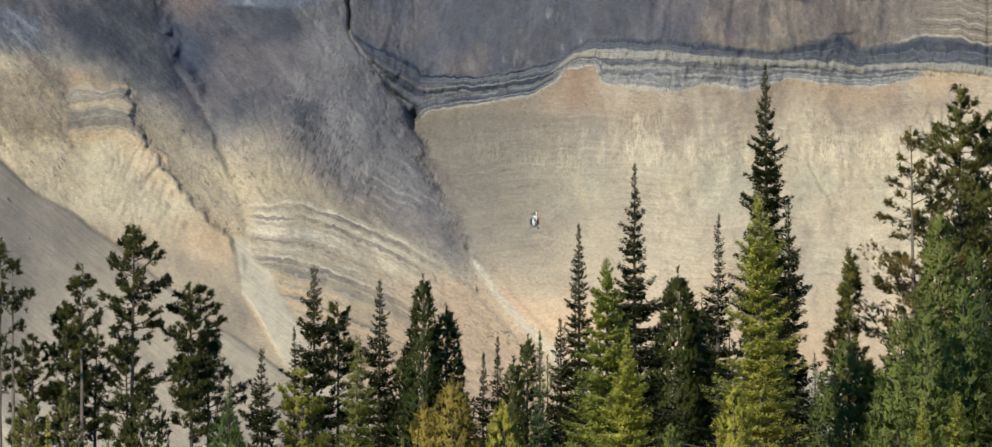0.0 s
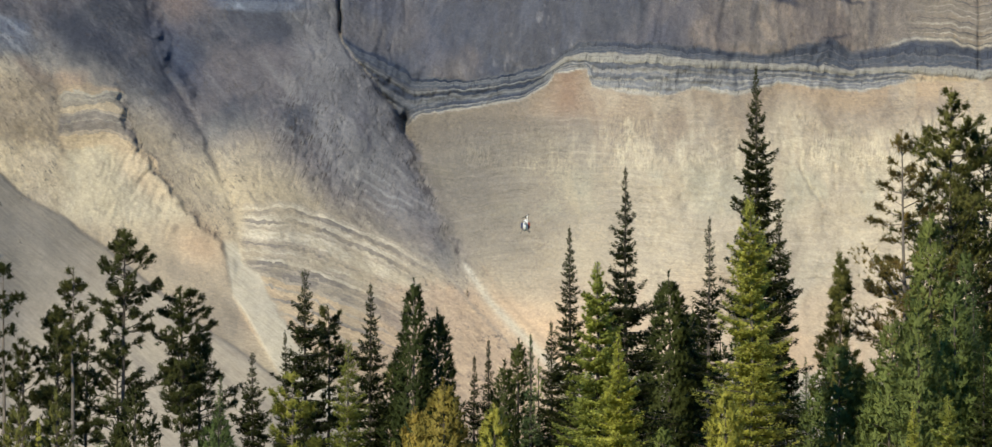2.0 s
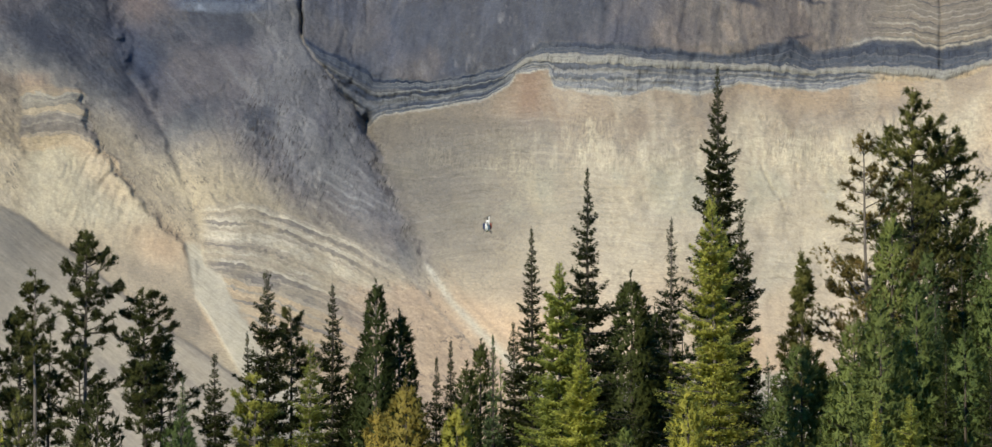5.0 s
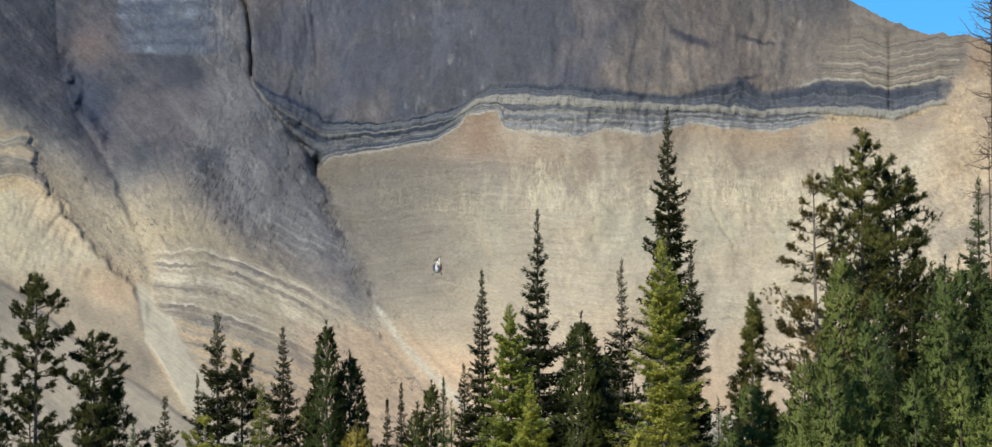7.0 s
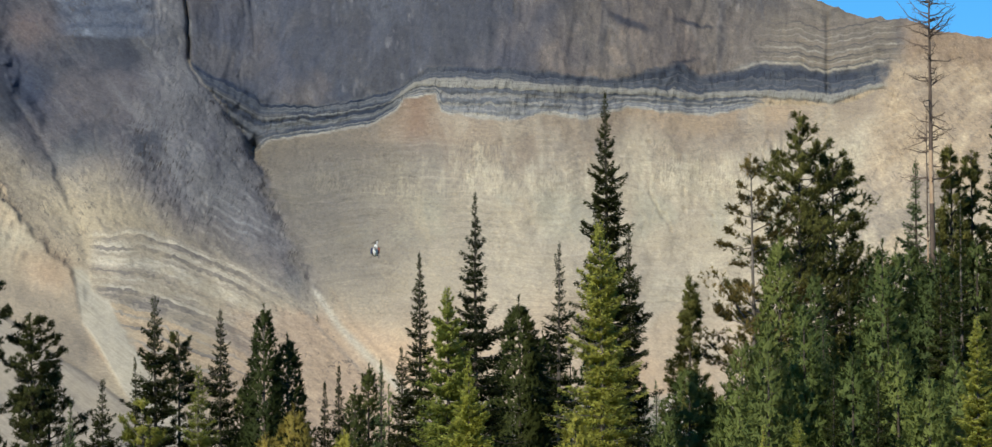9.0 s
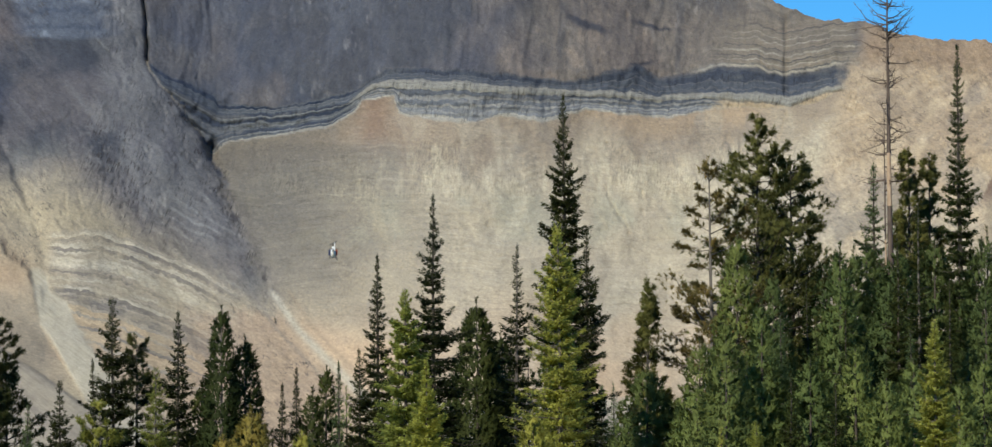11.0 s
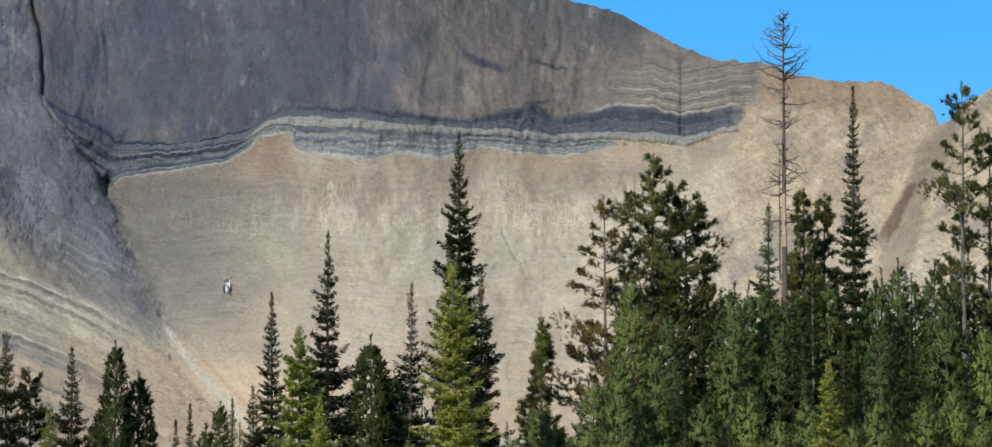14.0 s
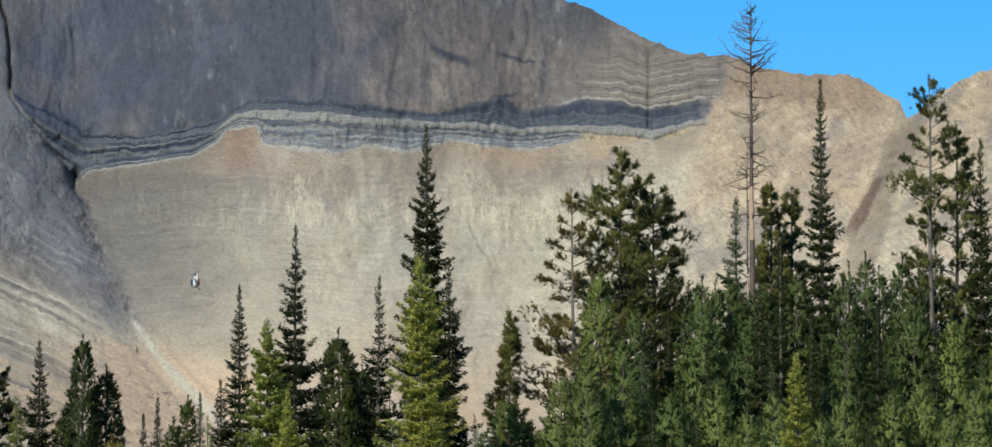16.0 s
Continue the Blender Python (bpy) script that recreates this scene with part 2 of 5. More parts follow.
    c = mixed(t, "MULTIPLY", rubbed, c, grey(t, grit, [(0.3, 0.86), (0.5, 1.0), (0.7, 1.16)]))
    broad = grain_of(t, place, (30, 30, 16), 20, 4.0, 0.6)
    c = mixed(t, "MULTIPLY", 1.0, c, ramp_of(t, broad, [(0.3, (0.95, 0.955, 0.98)), (0.7, (1.05, 1.04, 1.01))]))
    t.links.new(c, b.inputs["Base Color"])
    b.inputs["Roughness"].default_value = 0.92
    b.inputs["Specular IOR Level"].default_value = 0.2
    height = sums(t, "MULTIPLY_ADD", sums(t, "SUBTRACT", thin, 0.5), sums(t, "MULTIPLY", where, 0.5), sums(t, "MULTIPLY", sums(t, "SUBTRACT", fine, 0.5), rubbed))
    height = sums(t, "MULTIPLY_ADD", sums(t, "SUBTRACT", raked, 0.5), sums(t, "MULTIPLY", slanting, 0.8), height)
    height = sums(t, "MULTIPLY_ADD", sums(t, "SUBTRACT", streak, 0.5), sums(t, "MULTIPLY", upper, 0.8), height)
    height = sums(t, "MULTIPLY_ADD", open_joint, -0.8, height)
    relief = grain_of(t, place, (7.0, 7, 4.0), 40, 6.0, 0.6)
    height = sums(t, "MULTIPLY_ADD", sums(t, "SUBTRACT", relief, 0.5), sums(t, "MULTIPLY", sums(t, "MAXIMUM", slanting, sums(t, "MULTIPLY", upper, 0.6)), 3.2), height)
    bump = add(t, "Bump", Strength=0.5, Distance=0.9)
    t.links.new(height, bump.inputs["Height"])
    t.links.new(bump.outputs[0], b.inputs["Normal"])
    return m


def foliage_material(name, dark, light, tip, rough=0.55):
    """Needles: patches run from dark to light and, in places, to tip; each spray varies a little."""
    m, t, b = nodes_of(name)
    geo = t.nodes.new("ShaderNodeNewGeometry")
    obj = t.nodes.new("ShaderNodeObjectInfo")
    patch = noise_of(t, geo.outputs["Position"], 1.6, 4.0, 0.65)
    dark = [0.62 * a + 0.38 * b for a, b in zip(dark, light)]
    tip = [0.55 * a + 0.45 * b for a, b in zip(tip, light)]
    c = ramp_of(t, patch.outputs[0], [(0.34, dark), (0.54, light), (0.72, tip)])
    c = mixed(t, "MULTIPLY", 1.0, c, ramp_of(t, geo.outputs["Random Per Island"], [(0.0, (0.82, 0.84, 0.82)), (0.92, (1.12, 1.12, 1.08)), (1.0, (1.3, 1.25, 1.15))]))
    c = mixed(t, "MULTIPLY", 1.0, c, ramp_of(t, obj.outputs["Random"], [(0.0, (0.76, 0.82, 0.84)), (1.0, (1.26, 1.2, 1.08))]))
    t.links.new(c, b.inputs["Base Color"])
    b.inputs["Roughness"].default_value = rough
    b.inputs["Specular IOR Level"].default_value = 0.08
    out = t.nodes["Material Output"]
    tr = t.nodes.new("ShaderNodeBsdfTranslucent")
    t.links.new(c, tr.inputs[0])
    mx = t.nodes.new("ShaderNodeMixShader")
    mx.inputs[0].default_value = 0.45
    t.links.new(b.outputs[0], mx.inputs[1])
    t.links.new(tr.outputs[0], mx.inputs[2])
    t.links.new(mx.outputs[0], out.inputs[0])
    return m


def bark_material(name, dark, light):
    m, t, b = nodes_of(name)
    tc = t.nodes.new("ShaderNodeTexCoord")
    mp = t.nodes.new("ShaderNodeMapping")
    mp.inputs["Scale"].default_value = (6, 6, 1.2)
    t.links.new(tc.outputs["Object"], mp.inputs[0])
    n = noise_of(t, mp.outputs[0], 1.5, 6.0, 0.65)
    t.links.new(ramp_of(t, n.outputs[0], [(0.3, dark), (0.7, light)]), b.inputs["Base Color"])
    b.inputs["Roughness"].default_value = 0.85
    bump = add(t, "Bump", Strength=0.6, Distance=0.03)
    t.links.new(n.outputs[0], bump.inputs["Height"])
    t.links.new(bump.outputs[0], b.inputs["Normal"])
    return m


def ground_material():
    m, t, b = nodes_of("valley_floor")
    geo = t.nodes.new("ShaderNodeNewGeometry")
    a, f = noise_of(t, geo.outputs["Position"], 0.05, 6.0), noise_of(t, geo.outputs["Position"], 2.5, 6.0, 0.7)
    c = ramp_of(t, a.outputs[0], [(0.3, (0.05, 0.06, 0.025)), (0.55, (0.11, 0.1, 0.045)), (0.75, (0.17, 0.14, 0.08))])
    c = mixed(t, "MULTIPLY", 1.0, c, ramp_of(t, f.outputs[0], [(0.3, (0.6, 0.6, 0.6)), (0.7, (1.3, 1.3, 1.3))]))
    t.links.new(c, b.inputs["Base Color"])
    b.inputs["Roughness"].default_value = 0.95
    bump = add(t, "Bump", Strength=0.7, Distance=0.2)
    t.links.new(f.outputs[0], bump.inputs["Height"])
    t.links.new(bump.outputs[0], b.inputs["Normal"])
    return m


def plain_material(name, colour, rough=0.4, metal=0.0):
    m, t, b = nodes_of(name)
    geo = t.nodes.new("ShaderNodeNewGeometry")
    n = noise_of(t, geo.outputs["Position"], 3.0)
    t.links.new(mixed(t, "MULTIPLY", 1.0, (*colour, 1), ramp_of(t, n.outputs[0], [(0.3, (0.93, 0.93, 0.93)), (0.7, (1, 1, 1))])), b.inputs["Base Color"])
    b.inputs["Roughness"].default_value, b.inputs["Metallic"].default_value = rough, metal
    return m


ROCK = rock_material()
GROUND = ground_material()
DARK_FIR = foliage_material("dark_fir_needles", (0.022, 0.03, 0.013), (0.052, 0.062, 0.024), (0.125, 0.12, 0.046))
GREEN_FIR = foliage_material("mid_green_fir_needles", (0.035, 0.048, 0.018), (0.072, 0.09, 0.032), (0.13, 0.135, 0.05))
BLUE_FIR = foliage_material("bluish_fir_needles", (0.07, 0.105, 0.05), (0.145, 0.195, 0.09), (0.225, 0.25, 0.12))
GREEN_PINE = foliage_material("green_pine_needles", (0.075, 0.104, 0.038), (0.15, 0.196, 0.07), (0.225, 0.268, 0.096))
WOOD_PINE = foliage_material("wood_pine_needles", (0.068, 0.094, 0.038), (0.126, 0.166, 0.066), (0.19, 0.226, 0.088))
EDGE_PINE = foliage_material("edge_pine_needles", (0.115, 0.146, 0.052), (0.2, 0.246, 0.086), (0.29, 0.325, 0.118))
OLIVE_PINE = foliage_material("olive_pine_needles", (0.088, 0.092, 0.033), (0.178, 0.178, 0.06), (0.31, 0.27, 0.095))
YELLOW_FIR = foliage_material("yellow_green_fir_needles", (0.195, 0.208, 0.048), (0.36, 0.355, 0.088), (0.5, 0.45, 0.13))
LIME_FIR = foliage_material("light_green_fir_needles", (0.23, 0.25, 0.06), (0.41, 0.43, 0.11), (0.56, 0.56, 0.17))
DARK_PINE = foliage_material("dark_pine_needles", (0.042, 0.049, 0.02), (0.084, 0.092, 0.034), (0.165, 0.145, 0.056))
BRIGHT_PINE = foliage_material("bright_pine_needles", (0.1, 0.128, 0.045), (0.205, 0.242, 0.084), (0.31, 0.33, 0.115))
GOLD_FIR = foliage_material("pale_gold_green_fir_needles", (0.28, 0.29, 0.07), (0.46, 0.46, 0.12), (0.58, 0.54, 0.18))
AMBER_PINE = foliage_material("amber_pine_needles", (0.18, 0.155, 0.045), (0.32, 0.265, 0.08), (0.45, 0.34, 0.11))
BROWNING_PINE = foliage_material("browning_pine_needles", (0.13, 0.105, 0.04), (0.27, 0.2, 0.07), (0.46, 0.25, 0.09))
BARK = bark_material("brown_bark", (0.03, 0.024, 0.019), (0.10, 0.08, 0.064))
PALE_BARK = bark_material("pale_bark", (0.06, 0.05, 0.042), (0.20, 0.17, 0.145))
DEAD_BARK = bark_material("weathered_dead_wood", (0.045, 0.033, 0.028), (0.15, 0.108, 0.086))
BARE_WOOD = bark_material("barkless_tan_wood", (0.3, 0.2, 0.13), (0.5, 0.37, 0.26))
NAVY_PAINT = plain_material("navy_paint", (0.02, 0.03, 0.09), 0.45)
RUST_PAINT = plain_material("rust_red_paint", (0.28, 0.06, 0.03), 0.45)
WHITE_PAINT = plain_material("white_paint", (0.88, 0.88, 0.88), 0.55)
DARK_GLASS = plain_material("dark_canopy_glass", (0.015, 0.018, 0.025), 0.08)
DARK_METAL = plain_material("dark_metal", (0.05, 0.05, 0.055), 0.45, 0.6)


# ---- mesh helpers ----
def mesh_of(name, verts, quads, material, smooth=False, normals=None):
    """A mesh from arrays of places and of four-cornered faces."""
    me = bpy.data.meshes.new(name)
    me.vertices.add(len(verts))
    me.vertices.foreach_set("co", np.asarray(verts, np.float32).ravel())
    q = np.asarray(quads, np.int32)
    me.loops.add(q.size)
    me.loops.foreach_set("vertex_index", q.ravel())
    me.polygons.add(len(q))
    me.polygons.foreach_set("loop_start", np.arange(len(q), dtype=np.int32) * q.shape[1])
    me.polygons.foreach_set("use_smooth", np.full(len(q), smooth))
    me.update(calc_edges=True)
    me.validate()
    if normals is not None:
        me.normals_split_custom_set_from_vertices(normals)
    me.materials.append(material)
    return me


def child(name, me, parent, label=""):
    ob = new(name, me)
    ob.parent = parent
    return tagged(ob, label) if label else ob


def part(name, bm, material, parent, label=""):
    me = bpy.data.meshes.new(name)
    bm.to_mesh(me)
    bm.free()
    me.materials.append(material)
    return child(name, me, parent, label)


def tubes(paths, sides):
    """Tapered tubes along paths of (places, radii), all in one pair of arrays."""
    vs, qs, at = [], [], 0
    ang = np.arange(sides) * 2 * np.pi / sides
    for pts, rad in paths:
        pts = np.asarray(pts, float)
        along = np.gradient(pts, axis=0)
        along /= np.linalg.norm(along, axis=1, keepdims=True) + 1e-9
        ref = np.where(np.abs(along[:, 2:3]) > 0.9, [[1.0, 0, 0]], [[0, 0, 1.0]])
        p = np.cross(along, ref)
        p /= np.linalg.norm(p, axis=1, keepdims=True) + 1e-9
        q = np.cross(along, p)
        ring = pts[:, None] + np.asarray(rad)[:, None, None] * (p[:, None] * np.cos(ang)[None, :, None] + q[:, None] * np.sin(ang)[None, :, None])
        n = len(pts)
        vs.append(ring.reshape(-1, 3))
        i, j = np.meshgrid(np.arange(n - 1), np.arange(sides), indexing="ij")
        k = (j + 1) % sides
        qs.append(at + np.stack([i * sides + j, i * sides + k, (i + 1) * sides + k, (i + 1) * sides + j], -1).reshape(-1, 4))
        at += n * sides
    return np.concatenate(vs), np.concatenate(qs)


def sprays(base, way, length, width, lean, rng, own=0.45):
    """Sprays of needles: from each base along way, as narrow pointed blades, shaded by the way the bough leans."""
    n = len(base)
    side = np.cross(way, rng.normal(size=(n, 3)))
    side /= np.linalg.norm(side, axis=1, keepdims=True) + 1e-9
    face = np.cross(side, way)
    side[(face * lean).sum(1) < 0] *= -1
    face = np.cross(side, way)
    w = side * (width * 0.5)[:, None]
    v = np.stack([base + w, base + way * length[:, None], base - w], 1).reshape(-1, 3)
    lean = lean / (np.linalg.norm(lean, axis=1, keepdims=True) + 1e-9) + own * face
    lean /= np.linalg.norm(lean, axis=1, keepdims=True) + 1e-9
    return v, np.arange(3 * n).reshape(-1, 3), np.repeat(lean, 3, 0)


# ---- mountain ----
def lerp_line(x, pts):
    return np.interp(x, [p[0] for p in pts], [p[1] for p in pts])


def bend(x, xs, ys, sd=16.0):
    """A broken line with its corners rounded off."""
    g = np.arange(xs[0], xs[-1] + 1.0)
    k = np.exp(-0.5 * (np.arange(-60, 61) / sd) ** 2)
    line = np.interp(g, xs, ys)
    ends = np.concatenate([line[0] + (np.arange(-60, 0)) * (line[1] - line[0]), line, line[-1] + (np.arange(1, 61)) * (line[-1] - line[-2])])
    return np.interp(x, g, np.convolve(ends, k / k.sum(), "valid"))


def ridged(u, v, scale, seed, octaves=4):
    return 1 - 2 * np.abs(field(u, v, scale, seed, octaves, 0.55))


FACE = []


def mountain():
    us = np.concatenate([np.arange(-160, -40, 8), np.arange(-40, 720, 2.4), np.arange(720, 2130, 3.0), np.arange(2130, 2330, 8)])
    SKYLINE = [(-400, -420), (0, -380), (600, -300), (1000, -235), (1300, -148), (1387, -108), (1457, -93), (1507, -67), (1557, -40), (1590, -28), (1630, -16), (1690, -11),
               (1750, 9), (1800, 13), (1880, 16), (1921, 34), (1961, 55), (1974, 84), (1990, 76), (2010, 52), (2037, 38), (2065, 22), (2104, 8), (2330, -60)]
    top = lerp_line(us, SKYLINE) + (3.0 * field(us, us * 0, 34, 3, 3) + 2.6 * field(us, us * 0, 9, 4, 3)) * step(1200, 1450, us)
    bottom = 790.0
    f = np.concatenate([np.linspace(0, 1, 40, endpoint=False), 1 + np.linspace(0, 1, 330)])
    sill = np.maximum(top, -150.0)[:, None]
    u = np.repeat(us[:, None], len(f), 1)
    v = np.where(f[None] < 1, top[:, None] + (sill - top[:, None]) * f[None], sill + 0.02 * (f[None] < 1))
    v = np.where(f[None] >= 1, sill + (bottom - 110 - sill) * np.clip(f[None] - 1, 0, 1), v)
    v = np.where(f[None] >= 1, v + 110 * np.clip((f[None] - 1.93) / 0.07, 0, 1), v)
    v = v + 1e-3 * np.arange(len(f))[None]

    # the main gully, the side gully and the foot slope, as bearings over height
    g1 = bend(v, [-400, -99, -49, 0, 50, 80, 120, 160, 190, 240, 290, 350, 405, 470, 530, 620, 800], [520, 536, 548, 554, 551, 572, 604, 632, 653, 668, 688, 716, 742, 790, 845, 920, 1040], 9)
    smooth1 = g1
    g1 = g1 + (3 + 6 * step(40, 160, v)) * field(v, v * 0, 40, 5, 4, 0.6)
    g2 = bend(v, [-400, 0, 60, 100, 160, 210, 300, 380, 440, 520, 600, 800], [238, 246, 258, 270, 312, 340, 378, 394, 402, 460, 540, 700])
    smooth2 = g2
    g2 = g2 + 9 * field(v, v * 0 + 9, 50, 6, 4, 0.6)
    rib = bend(u, [-200, 0, 45, 100, 180, 250, 330, 420, 560, 700, 2400], [130, 242, 300, 322, 382, 440, 505, 565, 660, 760, 1900])
    below_rib = v - rib
    rib = rib + 3 * field(u, u * 0, 40, 7, 3)
    d1, d2, d3 = g1 - u, g2 - u, v - rib
    foot = step(0, 7, d3) * step(600, 430, u)

    # strata: top and foot of the banded ledge
    lu = u + 6 * field(u, v, 60, 8, 3)
    vt = lerp_line(lu, [(500, 20), (551, 49), (588, 72), (618, 80), (650, 97), (660, 116), (700, 117), (768, 119), (798, 115), (848, 99), (893, 88), (913, 70), (928, 60), (970, 56),
                        (1000, 60), (1060, 62), (1120, 68), (1207, 80), (1255, 74), (1292, 63), (1334, 55), (1362, 73), (1418, 69), (1448, 60), (1518, 60), (1563, 73), (1578, 70), (1648, 58), (1720, 50)])
    vd = lerp_line(lu, [(500, 40), (551, 62), (578, 83), (618, 101), (650, 124), (668, 130), (768, 125), (818, 118), (868, 108), (908, 83), (928, 77), (968, 78), (1068, 81), (1168, 91), (1258, 96),
                        (1318, 99), (1368, 104), (1428, 98), (1518, 99), (1568, 106), (1628, 91), (1720, 76)])
    vc = lerp_line(lu, [(500, 55), (551, 74), (578, 97), (618, 117), (648, 135), (668, 146), (728, 140), (778, 138), (848, 124), (888, 105), (918, 88), (968, 93), (1068, 94), (1168, 102), (1258, 104),
                        (1318, 108), (1368, 112), (1428, 108), (1518, 114), (1568, 120), (1618, 101), (1720, 86)])
    vb = lerp_line(lu, [(500, 110), (600, 176), (655, 192), (680, 173), (760, 163), (840, 150), (875, 128), (893, 108), (945, 102), (955, 130), (1013, 138), (1060, 143), (1113, 130), (1181, 143),
                        (1244, 123), (1313, 132), (1381, 136), (1440, 124), (1523, 122), (1592, 120), (1647, 96), (1720, 88)])
    vd = vd + 4 * step(920, 860, u)
    rough = 2.4 * field(u, v * 0.5, 26, 9, 4, 0.6) + 2.2 * field(u, v * 0.3, 8, 91, 3, 0.6)
    vt, vd, vc, vb = vt + rough, vd + 0.8 * rough, vc + 0.6 * rough, vb + 3.0 * field(u, v * 0.5, 22, 10, 4, 0.6)
    s = (v - vt) / np.maximum(vb - vt, 8)
    right = step(-3, 3, -d1)
    left = 1 - right
    blur = 3 + 45 * step(205, 330, v)
    soft = step(-blur, blur, d1)
    ledge = right * step(1668, 1640, u + 12 * field(u, v, 16, 11, 3))
    inband = ledge * step(-0.03, 0.03, s) * step(1.04, 0.98, s)
    shoulder = step(1650, 1700, u + 0.3 * (v - 60) + 14 * field(u, v, 60, 21, 4))

    # depth: scree foot, wall, ledge, upper slope
    foot_of_ledge = lerp_line(u, [(500, 110), (655, 175), (840, 150), (900, 128), (1000, 136), (1181, 138), (1381, 134), (1592, 118), (1720, 90), (2330, 60)])
    q = v - (foot_of_ledge * (1 - soft) + 150 * soft)
    y = 2480 - 0.165 * np.clip(q, 0, 300) - 0.30 * np.clip(q - 300, 0, None) + 0.07 * np.clip(-q, 0, 75) + 0.20 * np.clip(-q - 75, 0, None)
    y = y - 0.00011 * np.clip(u - 1350, 0, None) ** 2 - 70 * step(1950, 2010, u + 0.35 * (v - 80))
    y = y - 26 * np.exp(-((u - 1080) / 260) ** 2) + 4 * np.sin(u / 95.0)
    d1p, d2p = np.clip(smooth1 - u, 0, None), np.clip(smooth2 - u, 0, None)
    spur = 3.0 * step(0, 9, d1) * step(25, 75, v) * step(250, 175, v) + 32 * (1 - np.exp(-(d1p / (110 + 120 * step(200, 460, v))) ** (1 + 0.9 * step(210, 330, v)))) + 0.06 * np.clip(d1p - 150, 0, 500)
    spur = spur - 15 * np.exp(-(np.clip(u - smooth2, 0, None) / 70)) * step(0, 60, smooth1 - u) * step(450, 310, v)
    spur = spur + 2 * step(0, 10, d2) * step(70, 20, d2) * step(60, 200, v) * step(470, 330, v) * step(-0.5, 0.5, field(v, v * 0, 50, 60, 3)) + 22 * (1 - 0.55 * step(120, 240, v)) * (1 - np.exp(-(d2p / (110 + 200 * step(200, 480, v))) ** (1 + 0.9 * step(200, 330, v))))
    y = y - spur
    # a steep hollow behind the rib, and the notch where the gully meets the ledge
    y = y + 11 * step(-3, 30, -d2 + 9 * field(u, v, 30, 66, 4)) * step(290, 50, -d2) * step(-90, 50, v) * step(230, 80, v)
    y = y + 10 * np.exp(-((u - 655) / 7) ** 2 - ((v - 186) / 15) ** 2)
    # a broken step runs down the rib on the far side of the side gully
    lip = bend(v, [-400, 60, 140, 200, 260, 300, 380, 800], [150, 150, 205, 226, 262, 288, 372, 600]) + 7 * field(v, v * 0, 18, 36, 3) - u
    y = y - 3.6 * step(0, 9, lip + 6 * field(u, v, 12, 61, 3)) * step(80, 180, v) * step(470, 330, v)
    # thin cleft above the ledge, dark notch where the gully meets it, broken chutes below
    cleft = np.exp(-(d1 / 2.4) ** 2)
    y = y + 9 * cleft * step(60, 40, v) + 3 * np.exp(-((d1 + 4) / 5.0) ** 2) * step(110, 150, v) * step(208, 190, v)
    y = y + 0.9 * cleft * step(190, 215, v) * step(430, 400, v) * step(-0.15, 0.25, field(v, v * 0 + 3, 22, 37, 2))
    y = y - np.clip(below_rib, 0, 400) * 0.26 * step(600, 430, u) - 5 * foot
    # broken rock: fluted above, bedded in the wall, slanting ribs on the spur, smooth on the screes
    fan = step(0, 14, v - 368) * step(8, 16, u - np.interp(v, [370, 397, 462, 487, 563, 640], [354, 359, 371, 388, 431, 478])) * step(0, 12, np.interp(v, [370, 416, 451, 506, 580, 640], [388, 416, 441, 474, 524, 565]) - u + 10 * field(u, v, 30, 33, 4))
    rocky = (1 - 0.8 * foot) * (1 - 0.85 * fan)
    warp = 16 * field(u, v, 120, 12, 3)
    above = right * step(0.1, -0.1, s) * (1 - shoulder)
    below = right * step(0.9, 1.2, s) * (1 - shoulder)
    flute = ridged(u + warp, v * 0.14, 30, 13, 4)
    slant = ridged(0.75 * (u + warp) - 0.66 * v, 0.25 * (0.66 * u + 0.75 * v), 38, 14, 5)
    beds = np.sin((v + 9 * field(u, v * 0.25, 80, 24, 4)) / 1.75 + 2 * field(u, v, 200, 39, 2))
    bedded = step(-0.35, 0.35, field(u, v, 85, 25, 3)) * step(1.3, 1.7, s) * step(575, 520, v) * (1 - 0.85 * step(960, 840, u) * step(350, 410, v))
    y = y - rocky * (above * 0.8 * flute + soft * 0.32 * slant + below * (0.15 * flute + 0.1 * beds * bedded) + shoulder * 1.2 * slant)
    y = y + rocky * (soft * 4 * field(0.75 * u - 0.66 * v, 0.35 * (0.66 * u + 0.75 * v), 130, 54, 3) + (4.5 - 1.5 * soft) * field(u, v, 150, 15, 4, 0.5) + (0.5 - 0.22 * soft) * field(u, v, 14, 17, 4, 0.65))
    # fluted tan face under the capped rib, shattered crags high on the spur's flank
    fluted = left * step(-4, 14, lip) * step(150, 190, u) * step(205, 245, v) * step(420, 350, v) * (1 - foot)
    y = y - 0.5 * fluted * ridged(u + 0.35 * v + 5 * field(u, v, 25, 77, 3), v * 0.25, 13, 70, 4)
    shatter = left * np.exp(-((u - 505 - 0.45 * (v - 230) + 14 * field(u, v, 40, 71, 3)) / 48) ** 2) * step(120, 170, v) * step(330, 285, v)
    shatter = np.clip(shatter + left * step(40, 8, d1) * step(90, 140, v) * step(270, 210, v), 0, 1)
    y = y - 0.3 * shatter * ridged(u + 0.35 * v, v * 0.45, 11, 72, 5)
    crag = rocky * (left * step(410, 470, u + 0.3 * v) * step(330, 250, v) + 0.5 * above + 0.35 * below * step(1.9, 1.3, s))
    y = y + 0.7 * crag * step(0.80, 0.97, ridged(u + warp, v * 0.35 - 0.2 * u, 24, 40, 3))
